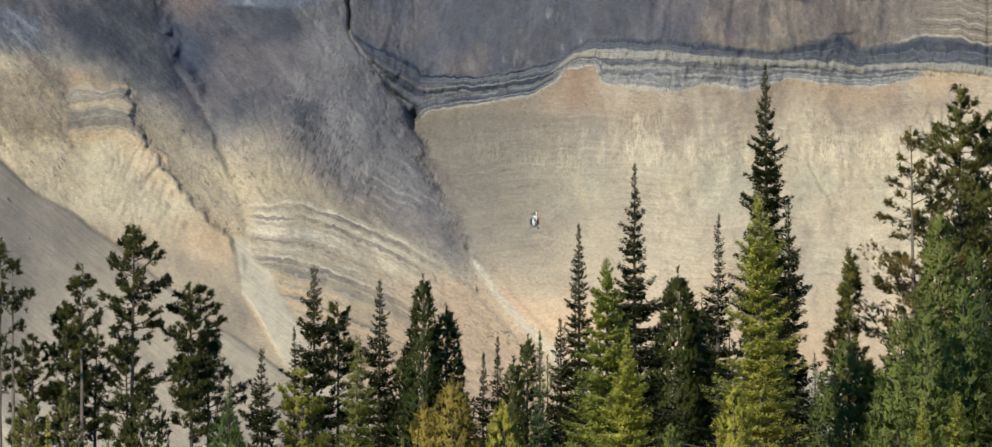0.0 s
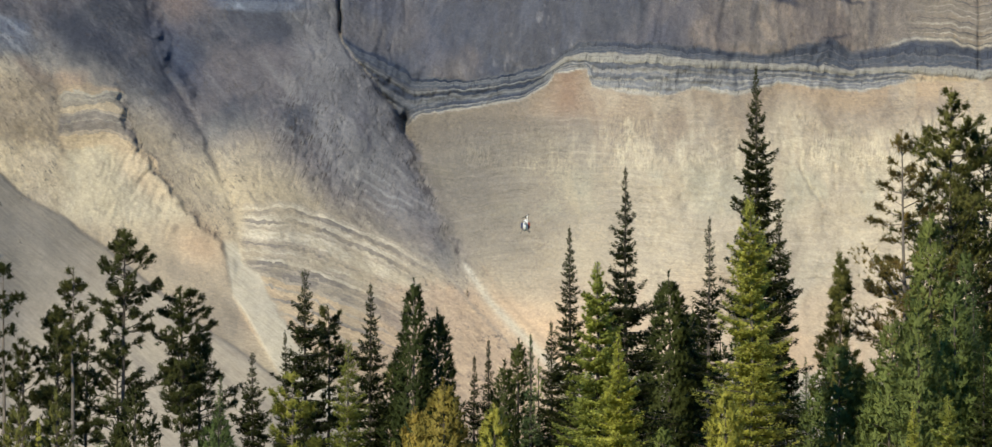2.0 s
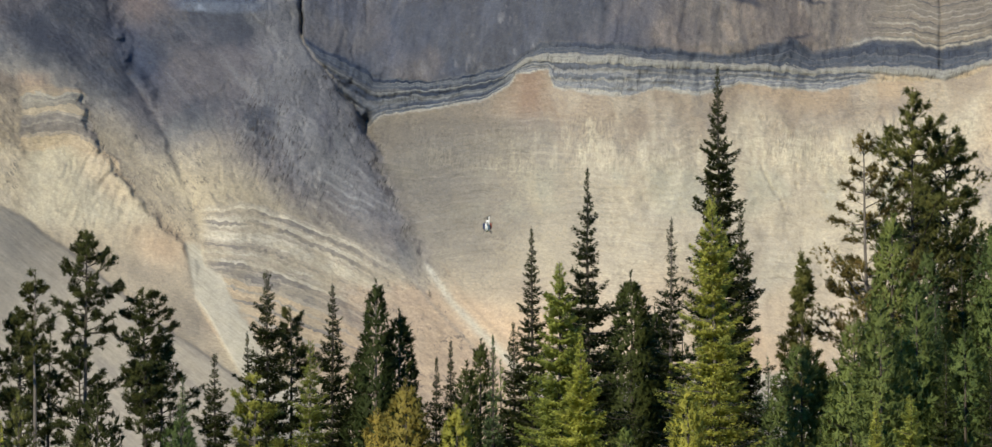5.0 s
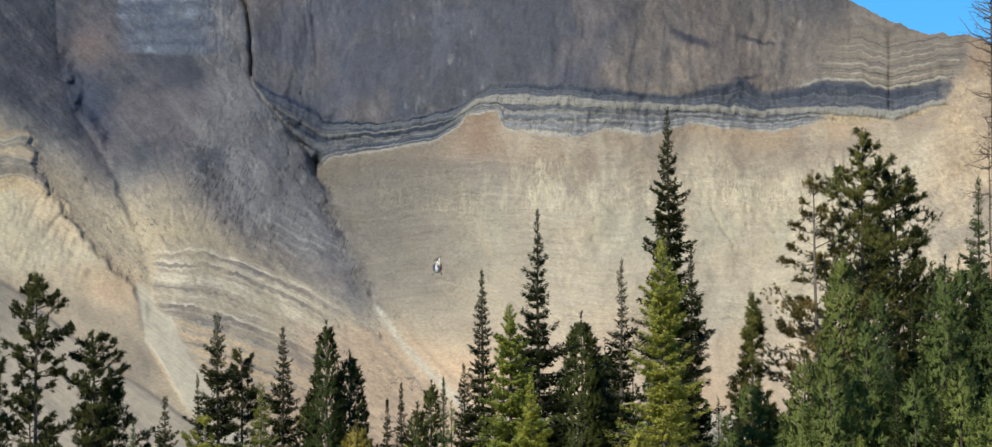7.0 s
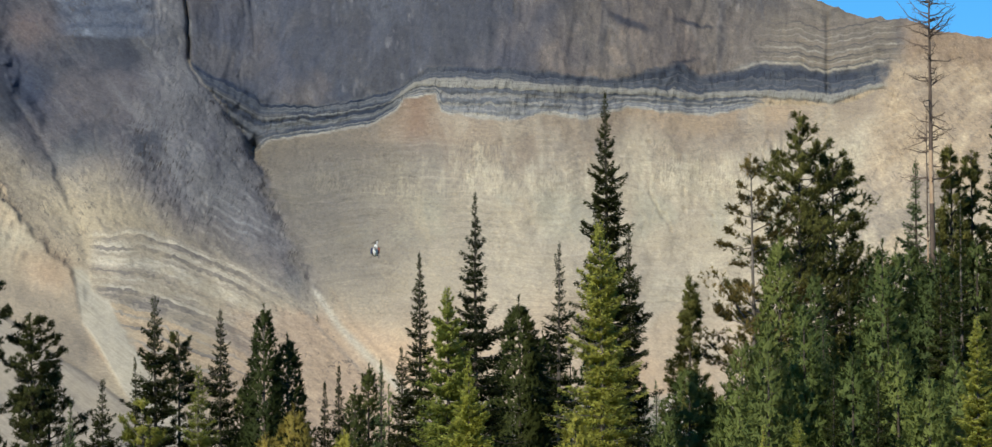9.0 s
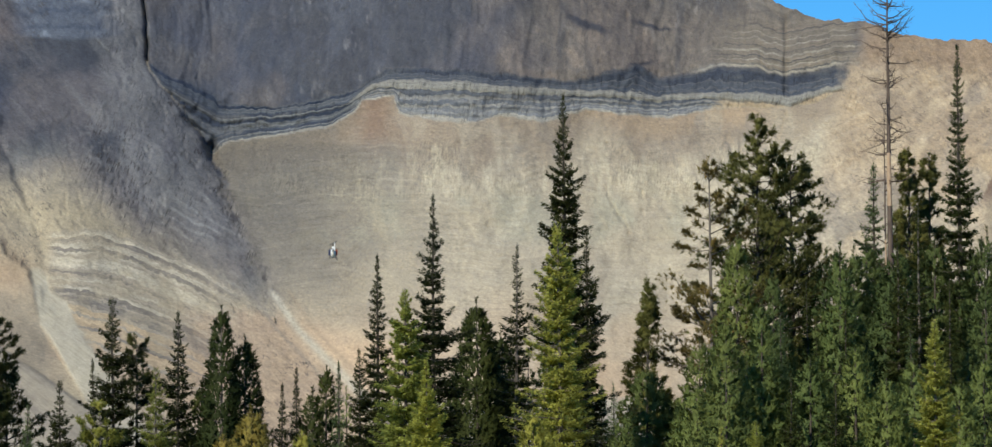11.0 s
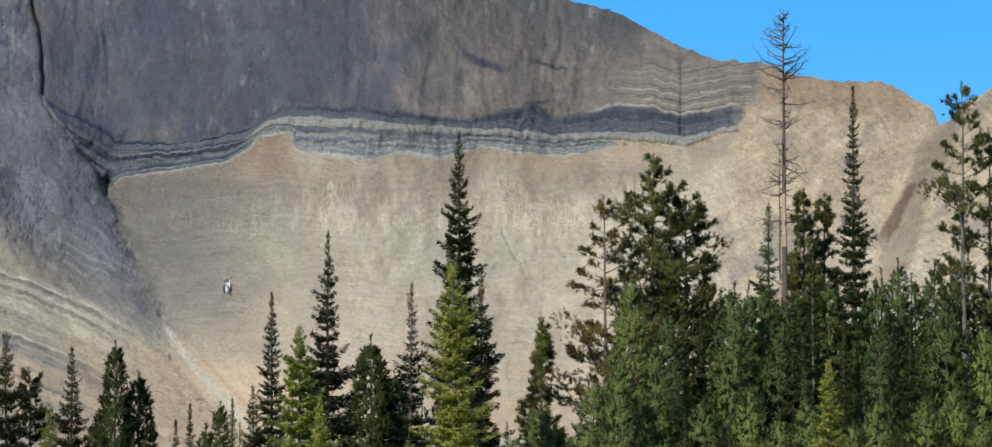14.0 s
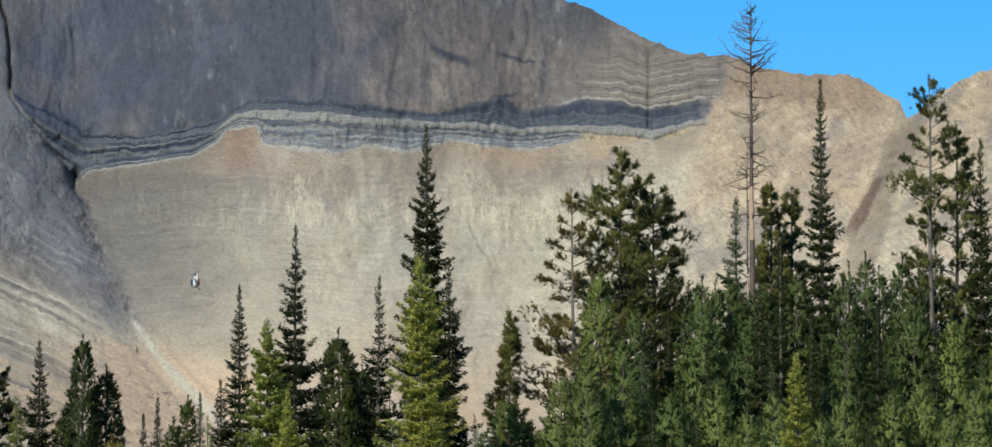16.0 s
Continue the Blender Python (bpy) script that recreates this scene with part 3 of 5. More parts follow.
    crack = step(0.93, 0.99, ridged(u + 0.5 * warp, v * 0.12, 46, 62, 2)) * step(0.15, 0.5, field(u, v * 0.6, 44, 63, 2))
    y = y + 1.3 * rocky * crack * (below * step(480, 400, v) + above)
    joint = np.exp(-((u - 1563 - 2 * field(v, v * 0, 12, 64, 2)) / 2.6) ** 2) * step(-28, -15, v) * step(112, 100, v)
    y = y + 2.5 * joint
    stair = 1.1 * step(-2, 2, v - vd) - 1.3 * step(-2, 2, v - vc) + 0.5 * np.sin((v - vc) / 2.6) * step(0, 4, v - vc)
    y = y - inband * (stair + 0.5 * ridged(u, v * 0.3, 9, 41, 3))

    FACE.append((us, v, y))
    x, yy, z = spot(u, v, y)
    front = np.stack([x, yy, z], -1)
    # the back of the ridge falls away behind the skyline
    backs = []
    for dy, dz in ((25, -4), (90, -45), (260, -170), (420, -330)):
        b = front[:, :1].copy()
        b[..., 1] += dy
        b[..., 2] += dz
        backs.insert(0, b)
    grid = np.concatenate(backs + [front], 1)
    nu, nv = grid.shape[:2]
    i, j = np.meshgrid(np.arange(nu - 1), np.arange(nv - 1), indexing="ij")
    quads = np.stack([i * nv + j, i * nv + j + 1, (i + 1) * nv + j + 1, (i + 1) * nv + j], -1).reshape(-1, 4)
    me = mesh_of("mountain", grid.reshape(-1, 3), quads, ROCK, True)

    # rock colours by formation, with cloud shade painted into some of them
    def lay(c, mask, colour):
        return c + (np.array(colour) - c) * np.clip(mask, 0, 1)[..., None]
    n1, n2, n3 = field(u, v, 220, 20, 4), field(u, v, 60, 21, 4), field(u + warp, v * 0.2, 16, 22, 4)
    n4, n5 = field(u * (1 - 0.45 * below), v, 26, 44, 4, 0.6), field(u * (1 - 0.45 * below), v, 9, 45, 3, 0.6)
    # wall: grey cream, browner under the ledge, orange tan low down, grey at its foot
    c = np.zeros((*u.shape, 3)) + np.array((0.405, 0.356, 0.284))
    # darker towards the gully: part greyer rock, part painted cloud shade
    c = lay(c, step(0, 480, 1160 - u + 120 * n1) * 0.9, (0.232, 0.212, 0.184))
    c = lay(c, step(0, 70, v - 400 + 40 * n1) * 0.8, (0.46, 0.37, 0.276))
    c = lay(c, step(0, 50, v - 480 + 40 * n2) * step(-0.6, 0.2, n1 + 0.5 * n2) * 0.75, (0.495, 0.37, 0.256))
    c = lay(c, step(0, 45, v - 455 + 25 * n2) * step(980, 860, u + 30 * n2) * 0.75, (0.485, 0.36, 0.256))
    c = lay(c, step(0, 30, v - 572 + 15 * n2), (0.34, 0.31, 0.268))
    c = lay(c, 0.6 * step(0.0, 0.6, n2) * step(900, 1150, u + 60 * n1), (0.45, 0.405, 0.325))
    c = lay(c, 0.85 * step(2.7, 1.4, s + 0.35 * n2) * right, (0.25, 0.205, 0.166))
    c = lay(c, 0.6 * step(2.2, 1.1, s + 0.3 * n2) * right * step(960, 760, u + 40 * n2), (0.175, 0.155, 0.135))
    c = lay(c, 0.3 * right * step(1.6, 1.1, s + 0.2 * n2) * step(1180, 1280, u) * step(1560, 1480, u), (0.42, 0.30, 0.19))
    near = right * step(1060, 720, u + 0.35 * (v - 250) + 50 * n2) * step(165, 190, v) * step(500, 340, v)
    c = lay(c, near * 0.5 * step(0.3, 0.9, np.sin((v - 0.12 * u + 3 * field(u, v, 40, 73, 3)) / 2.4)) * step(-0.1, 0.5, field(u, v * 1.5, 60, 74, 3)), (0.27, 0.245, 0.215))
    zone_b = right * (1 - shoulder) * step(180, 200, v + 14 * n2) * step(275, 245, v + 16 * n2) * step(690, 800, u)
    fine_streak = field(u, v * 0.22, 7, 55, 3)
    c = lay(c, zone_b * 0.55 * step(0.1, 0.7, fine_streak), (0.45, 0.41, 0.325))
    c = lay(c, zone_b * 0.5 * step(0.2, 0.8, -fine_streak) * step(-0.2, 0.4, n4), (0.235, 0.21, 0.185))
    aprons = right * (1 - shoulder) * step(245, 275, v) * step(350, 320, v)
    c = lay(c, aprons * 0.7 * step(-0.3, 0.4, field(u, v * 0.7, 60, 56, 3)), (0.335, 0.32, 0.262))
    c = lay(c, aprons * 0.35 * step(0.2, 0.7, field(u - 0.3 * v, v * 0.3, 30, 57, 3)), (0.44, 0.38, 0.28))
    # a rusty cone breaks through the ledge foot
    cone = right * np.exp(-((u - 912 - 8 * n2) / (16 + 0.45 * np.clip(v - 95, 0, 110))) ** 2) * step(90, 108, v) * step(225, 150, v)
    c = lay(c, cone * 0.9, (0.2, 0.142, 0.112))
    # upper formation, grey brown with cloud shade painted in, with rusty patches
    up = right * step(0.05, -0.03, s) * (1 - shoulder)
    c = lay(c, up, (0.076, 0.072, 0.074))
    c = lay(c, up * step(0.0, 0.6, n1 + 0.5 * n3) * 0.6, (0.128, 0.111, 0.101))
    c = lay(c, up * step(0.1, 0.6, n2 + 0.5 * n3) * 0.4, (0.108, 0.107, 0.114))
    c = lay(c, up * step(1000, 1330, u + 80 * n2) * step(-75, 15, v + 0.10 * (1400 - u) + 20 * n2) * 0.6, (0.23, 0.187, 0.148))
    c = lay(c, up * step(1000, 1150, u) * step(0.25, 0.6, n2 + 0.3 * n4) * step(-40, 20, v) * 0.35, (0.30, 0.225, 0.165))
    c = lay(c, up * np.exp(-((u - 640) / 70) ** 2) * step(0.05, -0.3, s) * 0.6, (0.135, 0.115, 0.1))
    c = lay(c, up * step(0.45, 0.8, field(u, v * 0.35, 9, 58, 3)) * step(-0.1, 0.5, n2) * 0.45, (0.27, 0.24, 0.215))
    c = lay(c, up * step(0.4, 0.8, field(u + 0.3 * warp, v * 0.12, 12, 59, 3)) * 0.45, (0.09, 0.088, 0.095))
    c = lay(c, up * step(-0.05, 0.45, field(u - 0.35 * v, v * 0.6, 130, 96, 4)) * 0.65, (0.142, 0.117, 0.103))
    c = lay(c, up * step(0.1, 0.5, field(u + 0.5 * v, v * 0.6, 110, 97, 4)) * 0.55, (0.066, 0.07, 0.085))
    # banded ledge: dark, cream, then many grey beds over a white line
    w = 3.0 * n5 + 3.5 * n4
    g = (v - vc) / np.maximum(vb - vc, 6) + 0.05 * n4
    c = lay(c, inband * step(-2, 2, v - vt) * step(2, -2, v - vd + w * 0.5), (0.088, 0.097, 0.115))
    c = lay(c, inband * 0.65 * step(0.2, 0.8, np.sin((v - vt) / 1.9 + 1.4 * n4)) * step(2, -2, v - vd), (0.15, 0.15, 0.157))
    c = lay(c, inband * step(-2, 2, v - vd + w * 0.5), (0.245, 0.238, 0.215))
    c = lay(c, inband * step(-2, 2, v - vd + w * 0.5) * step(0.0, 0.7, field(u, v, 34, 67, 4)) * 0.5, (0.23, 0.22, 0.20))
    c = lay(c, inband * step(-2, 2, v - vc + w * 0.5), (0.19, 0.187, 0.185))
    c = lay(c, inband * step(-1, 2, v - vc) * step(920, 860, u) * step(9, 6, v - vc), (0.105, 0.11, 0.125))
    for a, b, k, colour in ((0.14, 0.34, 0.9, (0.165, 0.17, 0.18)), (0.34, 0.44, 0.8, (0.255, 0.252, 0.245)), (0.44, 0.66, 0.9, (0.13, 0.14, 0.158)), (0.66, 0.74, 0.8, (0.235, 0.24, 0.245)),
                            (0.74, 0.93, 0.9, (0.15, 0.165, 0.185)), (0.93, 1.06, 0.9, (0.36, 0.34, 0.30))):
        c = lay(c, inband * k * step(a - 0.05, a + 0.05, g) * step(b + 0.05, b - 0.05, g), colour)
    c = lay(c, inband * step(2, 6, v - vc) * 0.4 * step(0.3, 0.9, np.sin((v - vc) / 1.5 + 2 * n4)), (0.29, 0.285, 0.275))
    # shade at the ledge's gully end, painted as navy rock
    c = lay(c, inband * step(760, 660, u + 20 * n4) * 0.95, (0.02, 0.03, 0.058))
    c = lay(c, inband * step(1420, 1470, u + 20 * n4) * step(-1, 3, v - vc), (0.37, 0.30, 0.215))
    # striped beds above the ledge near the shoulder
    beds1 = step(1430, 1540, u + 0.6 * v) * step(1695, 1650, u + 10 * n4) * right * step(0.02, -0.05, s)
    c = lay(c, beds1 * 0.85, (0.165, 0.146, 0.13))
    c = lay(c, beds1 * step(0.1, 0.8, np.sin((v - vt) / 1.9 + 1.6 * n4)) * 0.5, (0.215, 0.195, 0.172))
    c = lay(c, beds1 * step(0.1, 0.6, np.sin((v - vt) / 3.7 + 2 + 1.6 * n4)) * 0.55, (0.10, 0.094, 0.093))
    c = lay(c, right * step(1400, 1440, u) * step(1660, 1640, u) * step(-8, -5, v - vt + n5) * step(1, -2, v - vt), (0.28, 0.262, 0.23))
    # dark wedges in the upper slope: shadows under overhangs, painted as colour
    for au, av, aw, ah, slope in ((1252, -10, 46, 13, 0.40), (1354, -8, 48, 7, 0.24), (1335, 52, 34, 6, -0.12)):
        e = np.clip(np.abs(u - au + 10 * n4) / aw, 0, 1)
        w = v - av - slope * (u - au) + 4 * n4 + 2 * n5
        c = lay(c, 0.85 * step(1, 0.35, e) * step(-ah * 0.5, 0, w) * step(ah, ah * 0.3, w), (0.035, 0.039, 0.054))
    # tan shoulder
    c = lay(c, shoulder * step(330, 200, v), (0.325, 0.262, 0.2))
    c = lay(c, shoulder * step(0.0, 0.7, n2 + 0.3 * n4) * 0.6, (0.42, 0.335, 0.24))
    c = lay(c, shoulder * step(0.2, 0.7, field(u, v, 70, 47, 4)) * 0.5, (0.30, 0.275, 0.25))
    rake = np.sin((v + 0.45 * u + 8 * field(u, v, 60, 88, 3)) / 3.1)
    c = lay(c, shoulder * 0.35 * step(0.4, 0.95, rake) * step(-0.2, 0.4, field(u, v, 50, 89, 3)), (0.24, 0.195, 0.155))
    c = lay(c, shoulder * 0.3 * step(0.4, 0.95, -rake) * step(-0.2, 0.4, field(u, v, 45, 90, 3)), (0.45, 0.385, 0.30))
    c = lay(c, shoulder * step(0.15, 0.5, field(0.8 * u + 0.6 * v, 0.5 * (0.8 * v - 0.6 * u), 45, 93, 4)) * 0.6, (0.225, 0.2, 0.18))
    c = lay(c, shoulder * step(0.25, 0.6, field(0.8 * u + 0.6 * v, 0.5 * (0.8 * v - 0.6 * u), 38, 94, 4)) * 0.6, (0.47, 0.39, 0.29))
    c = lay(c, step(1665, 1700, u + 10 * n2) * step(85, 35, v + 14 * n2 - 0.12 * (u - 1750)) * step(1965, 1915, u) * 0.85, (0.235, 0.175, 0.132))
    tri = step(0, 10, v - 172) * step(0, 4, u - (1926 - (v - 172) * 0.6) + 4 * n4) * step(0, 3, (1940 - (v - 172) * 0.42) - u + 5 * n4) * step(290, 250, v)
    c = lay(c, tri * 0.95, (0.165, 0.118, 0.097))
    # thin pale and dark beds in the wall
    c = lay(c, below * bedded * 0.3 * step(-0.2, 0.5, field(u, v * 2, 70, 80, 3)) * step(0.2, 0.95, beds), (0.47, 0.43, 0.35))
    c = lay(c, below * bedded * 0.28 * step(-0.2, 0.5, field(u, v * 2, 60, 81, 3)) * step(0.3, 0.95, -beds), (0.25, 0.232, 0.2))
    c = lay(c, below * 0.35 * step(0.25, 0.8, field(u + warp, v * 0.3, 30, 48, 4)) * step(2.6, 1.4, s), (0.42, 0.38, 0.31))
    c = lay(c, below * 0.4 * step(0.45, 0.8, field(u, v * 0.5, 26, 49, 3)) * step(2.8, 1.6, s), (0.22, 0.20, 0.185))
    # cloud shade on the wall's gully side, painted as darker rock
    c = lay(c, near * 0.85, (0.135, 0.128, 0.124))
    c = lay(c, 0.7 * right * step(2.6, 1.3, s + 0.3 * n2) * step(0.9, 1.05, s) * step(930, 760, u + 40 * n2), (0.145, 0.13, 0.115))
    # the spur: grey brown heights darkened to paint in cloud shade, tan flanks
    edge = v - np.interp(u, [-200, 0, 60, 120, 200, 250, 300, 360, 410, 480, 540, 640, 740], [76, 92, 108, 136, 168, 200, 250, 245, 240, 285, 335, 395, 455]) + 14 * n2 + 7 * n4 + 4 * n5
    soft_left = step(-3 - 34 * step(215, 330, v), 3 + 34 * step(215, 330, v), d1 + 10 * n4)
    left = soft_left
    c = lay(c, left * 0.95, (0.375, 0.325, 0.245))
    c = lay(c, left * step(330, 150, u) * step(-0.5, 0.6, n2 + 0.3 * n4) * 0.6, (0.405, 0.352, 0.272))
    c = lay(c, left * step(110, 135, u + 8 * n4) * step(0, 25, lip) * step(205, 225, v + 6 * n4) * step(360, 330, v) * 0.7, (0.425, 0.385, 0.3))
    c = lay(c, left * step(60, -70, edge) * 0.9, (0.215, 0.195, 0.172))
    c = lay(c, left * step(5, -100, edge + 20 * n1), (0.06, 0.059, 0.064))
    c = lay(c, left * step(10, -50, edge) * step(0.05, 0.65, n1 + 0.4 * n2 + 0.2 * n4) * 0.5, (0.16, 0.13, 0.116))
    crags = left * step(470, 530, u - 0.25 * (v - 150) + 20 * n2) * step(400, 250, v)
    c = lay(c, crags * 0.65, (0.222, 0.194, 0.168))
    c = lay(c, crags * step(0.3, 0.8, slant + 0.3 * n4) * 0.3, (0.275, 0.243, 0.208))
    c = lay(c, shatter * step(-0.1, 0.5, field(u + 0.2 * v, v * 0.6, 15, 75, 4)) * 0.3, (0.16, 0.137, 0.127))
    c = lay(c, shatter * step(0.35, 0.7, field(u, v, 9, 76, 3)) * 0.3, (0.29, 0.258, 0.22))
    c = lay(c, crags * step(0.45, 0.8, field(u + warp, v * 0.4 - 0.2 * u, 18, 51, 3)) * 0.6, (0.12, 0.105, 0.105))
    c = lay(c, left * step(0.35, 0.75, field(0.8 * u - 0.6 * v, 0.2 * (0.6 * u + 0.8 * v), 22, 52, 4)) * 0.18 * step(480, 330, v), (0.19, 0.17, 0.155))
    c = lay(c, left * step(0.35, 0.75, field(0.8 * u - 0.6 * v, 0.2 * (0.6 * u + 0.8 * v), 17, 53, 4)) * 0.06, (0.42, 0.385, 0.32))
    # shade in the hollow of the side gully, painted dark blue
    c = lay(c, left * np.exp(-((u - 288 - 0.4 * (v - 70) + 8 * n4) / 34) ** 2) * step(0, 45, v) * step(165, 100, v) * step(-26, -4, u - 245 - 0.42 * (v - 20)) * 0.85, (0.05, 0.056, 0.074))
    tilted = left * step(78, 50, u + 8 * n4) * step(5, 22, v - 0.3 * u) * step(88, 66, v)
    c = lay(c, tilted * 0.75, (0.115, 0.122, 0.14))
    c = lay(c, tilted * step(0.4, 0.9, np.sin((v - 0.75 * u) / 4.5 + 1.5 * n4)) * 0.6, (0.225, 0.225, 0.225))
    russet = left * np.exp(-((v - 112 - 0.62 * (u - 75) + 8 * n4) / 12) ** 2) * step(30, 50, u) * step(125, 95, u)
    c = lay(c, russet * 0.7, (0.17, 0.128, 0.108))
    c = lay(c, left * step(100, 112, u + 5 * n4) * step(165, 140, u) * np.exp(-((v - 122 + 5 * n4) / 14) ** 2) * 0.7, (0.30, 0.215, 0.155))
    high = left * step(338, 352, u + 5 * n4) * step(520, 470, u + 20 * n4) * step(16, 8, v + 0.0012 * (u - 430) ** 2 + 3 * n4) * step(-110, -66, v)
    c = lay(c, high * 0.8, (0.115, 0.12, 0.133))
    c = lay(c, high * step(0.1, 0.7, np.sin((v + 0.06 * (u - 430)) / 4.6 + 1.6 * n4)) * step(-0.3, 0.5, n2 + n4) * 0.7, (0.21, 0.215, 0.225))
    c = lay(c, high * step(0.5, 0.9, np.sin((v + 0.06 * (u - 430)) / 4.6 + 3.2 + 2.2 * n4)) * 0.55, (0.06, 0.068, 0.088))
    c = lay(c, left * np.exp(-((u - 305 + 10 * n4) / 42) ** 2 - ((v + 2 + 8 * n4) / 34) ** 2) * 0.75, (0.155, 0.112, 0.095))
    c = lay(c, left * step(122, 104, u + 7 * n4) * step(95, 130, v + 8 * n2) * step(226, 196, v - 0.15 * u + 12 * n4) * 0.7, (0.185, 0.155, 0.128))
    c = lay(c, left * np.exp(-((u - 113 + 4 * n4) / 4) ** 2) * step(165, 180, v) * step(238, 225, v) * 0.8, (0.075, 0.067, 0.066))
    # folded beds low on the spur
    arc = (v - np.interp(u, [330, 400, 470, 510, 560, 620, 680, 760], [332, 318, 318, 325, 345, 370, 402, 450]) + 3 * field(u, v, 40, 27, 4) + 2.5 * n5) / np.interp(u, [400, 500, 700], [1.0, 1.2, 1.25])
    zone = left * step(385, 412, u + 6 * n4) * step(760, 560, u + 30 * n4)
    arc_level = arc + 4.0
    flank = left * step(520, 620, u) * step(240, 290, v) * step(450, 400, v) * step(-0.3, 0.3, field(u, v, 60, 82, 3))
    slip = np.sin((v - 0.55 * u + 5 * field(u, v, 50, 83, 3)) / 2.6)
    c = lay(c, flank * 0.5 * step(0.3, 0.9, slip), (0.33, 0.30, 0.26))
    c = lay(c, flank * 0.45 * step(0.3, 0.9, -slip), (0.19, 0.165, 0.15))
    c = lay(c, left * step(560, 640, u) * step(430, 460, v + 14 * n4) * 0.6, (0.40, 0.29, 0.215))
    # dark flecks: broken joints on the crags, along the gully and on the brink of the rib
    fleck = step(0.32, 0.6, field(u + 0.3 * v, v * 0.4, 6.5, 86, 2))
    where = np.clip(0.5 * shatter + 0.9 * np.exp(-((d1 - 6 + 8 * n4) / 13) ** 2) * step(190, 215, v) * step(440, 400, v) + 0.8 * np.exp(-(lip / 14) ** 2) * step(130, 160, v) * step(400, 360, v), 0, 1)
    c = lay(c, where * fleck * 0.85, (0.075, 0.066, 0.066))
    c = lay(c, left * 0.45 * step(0.55, 0.75, field(u - 0.4 * v, v * 0.5, 7, 87, 2)) * step(-0.1, 0.5, n2) * step(420, 330, v), (0.13, 0.118, 0.11))
    # capped rib
    cap = v - np.interp(u, [60, 110, 150, 185, 215, 250, 290, 340], [168, 166, 162, 160, 167, 192, 226, 270]) + 5 * field(u, v, 26, 28, 4) + 2 * n5
    czone = left * step(104, 114, u + 5 * n4) * step(-5, 1, lip + 7 * n5 + 6 * n4)
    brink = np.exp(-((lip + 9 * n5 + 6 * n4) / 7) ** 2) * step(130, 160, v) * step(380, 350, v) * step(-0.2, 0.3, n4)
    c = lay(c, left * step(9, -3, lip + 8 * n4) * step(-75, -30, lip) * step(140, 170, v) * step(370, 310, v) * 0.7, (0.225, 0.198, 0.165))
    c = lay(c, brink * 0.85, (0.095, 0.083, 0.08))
    c = lay(c, left * step(4, 20, lip) * step(70, 34, lip) * step(200, 230, v) * step(330, 290, v) * 0.6, (0.44, 0.352, 0.252))
    # screes: pale fan, thin streak under the gully, grey lower slope
    c = lay(c, left * np.exp(-((u - 330) / 50) ** 2 - ((v - 385 + 0.2 * (330 - u)) / 38) ** 2) * 0.7, (0.43, 0.31, 0.215))
    dun = left * step(0, 40, 440 - u) * step(395, 440, v + 0.3 * (360 - u))
    c = lay(c, dun * 0.8, (0.27, 0.232, 0.19))
    c = lay(c, fan, (0.42, 0.385, 0.315))
    for w, k, colour in ((-34, 0.6, (0.24, 0.21, 0.185)), (26, 0.5, (0.29, 0.235, 0.185)), (0, 0.9, (0.43, 0.40, 0.34))):
        line = np.interp(v, [400, 470, 530, 600], [742, 788, 846, 915]) + w
        c = lay(c, np.exp(-((u - line) / np.interp(v, [400, 600], [5, 15]) * (1 + (w != 0))) ** 2) * step(400, 420, v) * step(650, 580, v) * k, colour)
    c = lay(c, foot, (0.235, 0.216, 0.188))
    c = lay(c, foot * step(30, 260, u + 1.1 * (v - 425) + 25 * n2), (0.44, 0.385, 0.305))
    c = lay(c, foot * step(0.2, 0.6, field(0.77 * u + 0.64 * v, 5 * (0.77 * v - 0.64 * u), 90, 95, 3)) * 0.4, (0.30, 0.268, 0.225))
    c = lay(c, foot * step(0.1, 0.7, n2) * 0.35, (0.28, 0.25, 0.21))
    c = c * (1 + (0.03 + 0.05 * above) * n3 + (0.07 - 0.04 * below) * n4 + (0.06 - 0.03 * below) * n5)[..., None]
    # blue cast of cloud shade, put into the upper slope and spur heights
    cool_shade = np.clip(up * (1 - beds1) * (1 - 0.6 * step(1000, 1250, u + 60 * n2)) + left * step(25, -95, edge), 0, 1)
    c = c * (1 + cool_shade[..., None] * np.array((-0.13, -0.01, 0.24)))
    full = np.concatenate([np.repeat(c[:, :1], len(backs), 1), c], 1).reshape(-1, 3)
    layer = me.color_attributes.new("rock_shade_tint", "FLOAT_COLOR", "POINT")
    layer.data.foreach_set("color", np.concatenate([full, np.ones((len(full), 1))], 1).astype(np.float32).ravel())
    # coordinates and reach of the beds, for the material
    build = np.where(v < vd, (v - vt) / np.maximum(vd - vt, 3), np.where(v < vc, 1 + (v - vd) / np.maximum(vc - vd, 3), 2 + (v - vc) / np.maximum(vb - vc, 6)))
    in_ledge = ledge * (1 - 0.7 * step(720, 650, u + 14 * n4)) * step(-0.06, 0.0, build) * step(3.12, 3.04, build) * (1 - step(1420, 1470, u + 20 * n4) * step(1.95, 2.1, build))
    joints = np.clip(0.45 * shatter + 0.4 * crags + where + 0.35 * right * (1 - shoulder) * step(170, 190, v + 12 * n2) * step(285, 250, v + 16 * n2) * step(-0.2, 0.5, n2)
                     + 0.5 * inband * step(2, 6, v - vd) + 0.7 * brink + 0.12 * left * step(420, 330, v) + 0.3 * shoulder * step(0.1, 0.6, n2) + 0.25 * up, 0, 1)
    screes = np.clip(0.9 * foot + fan, 0, 1)
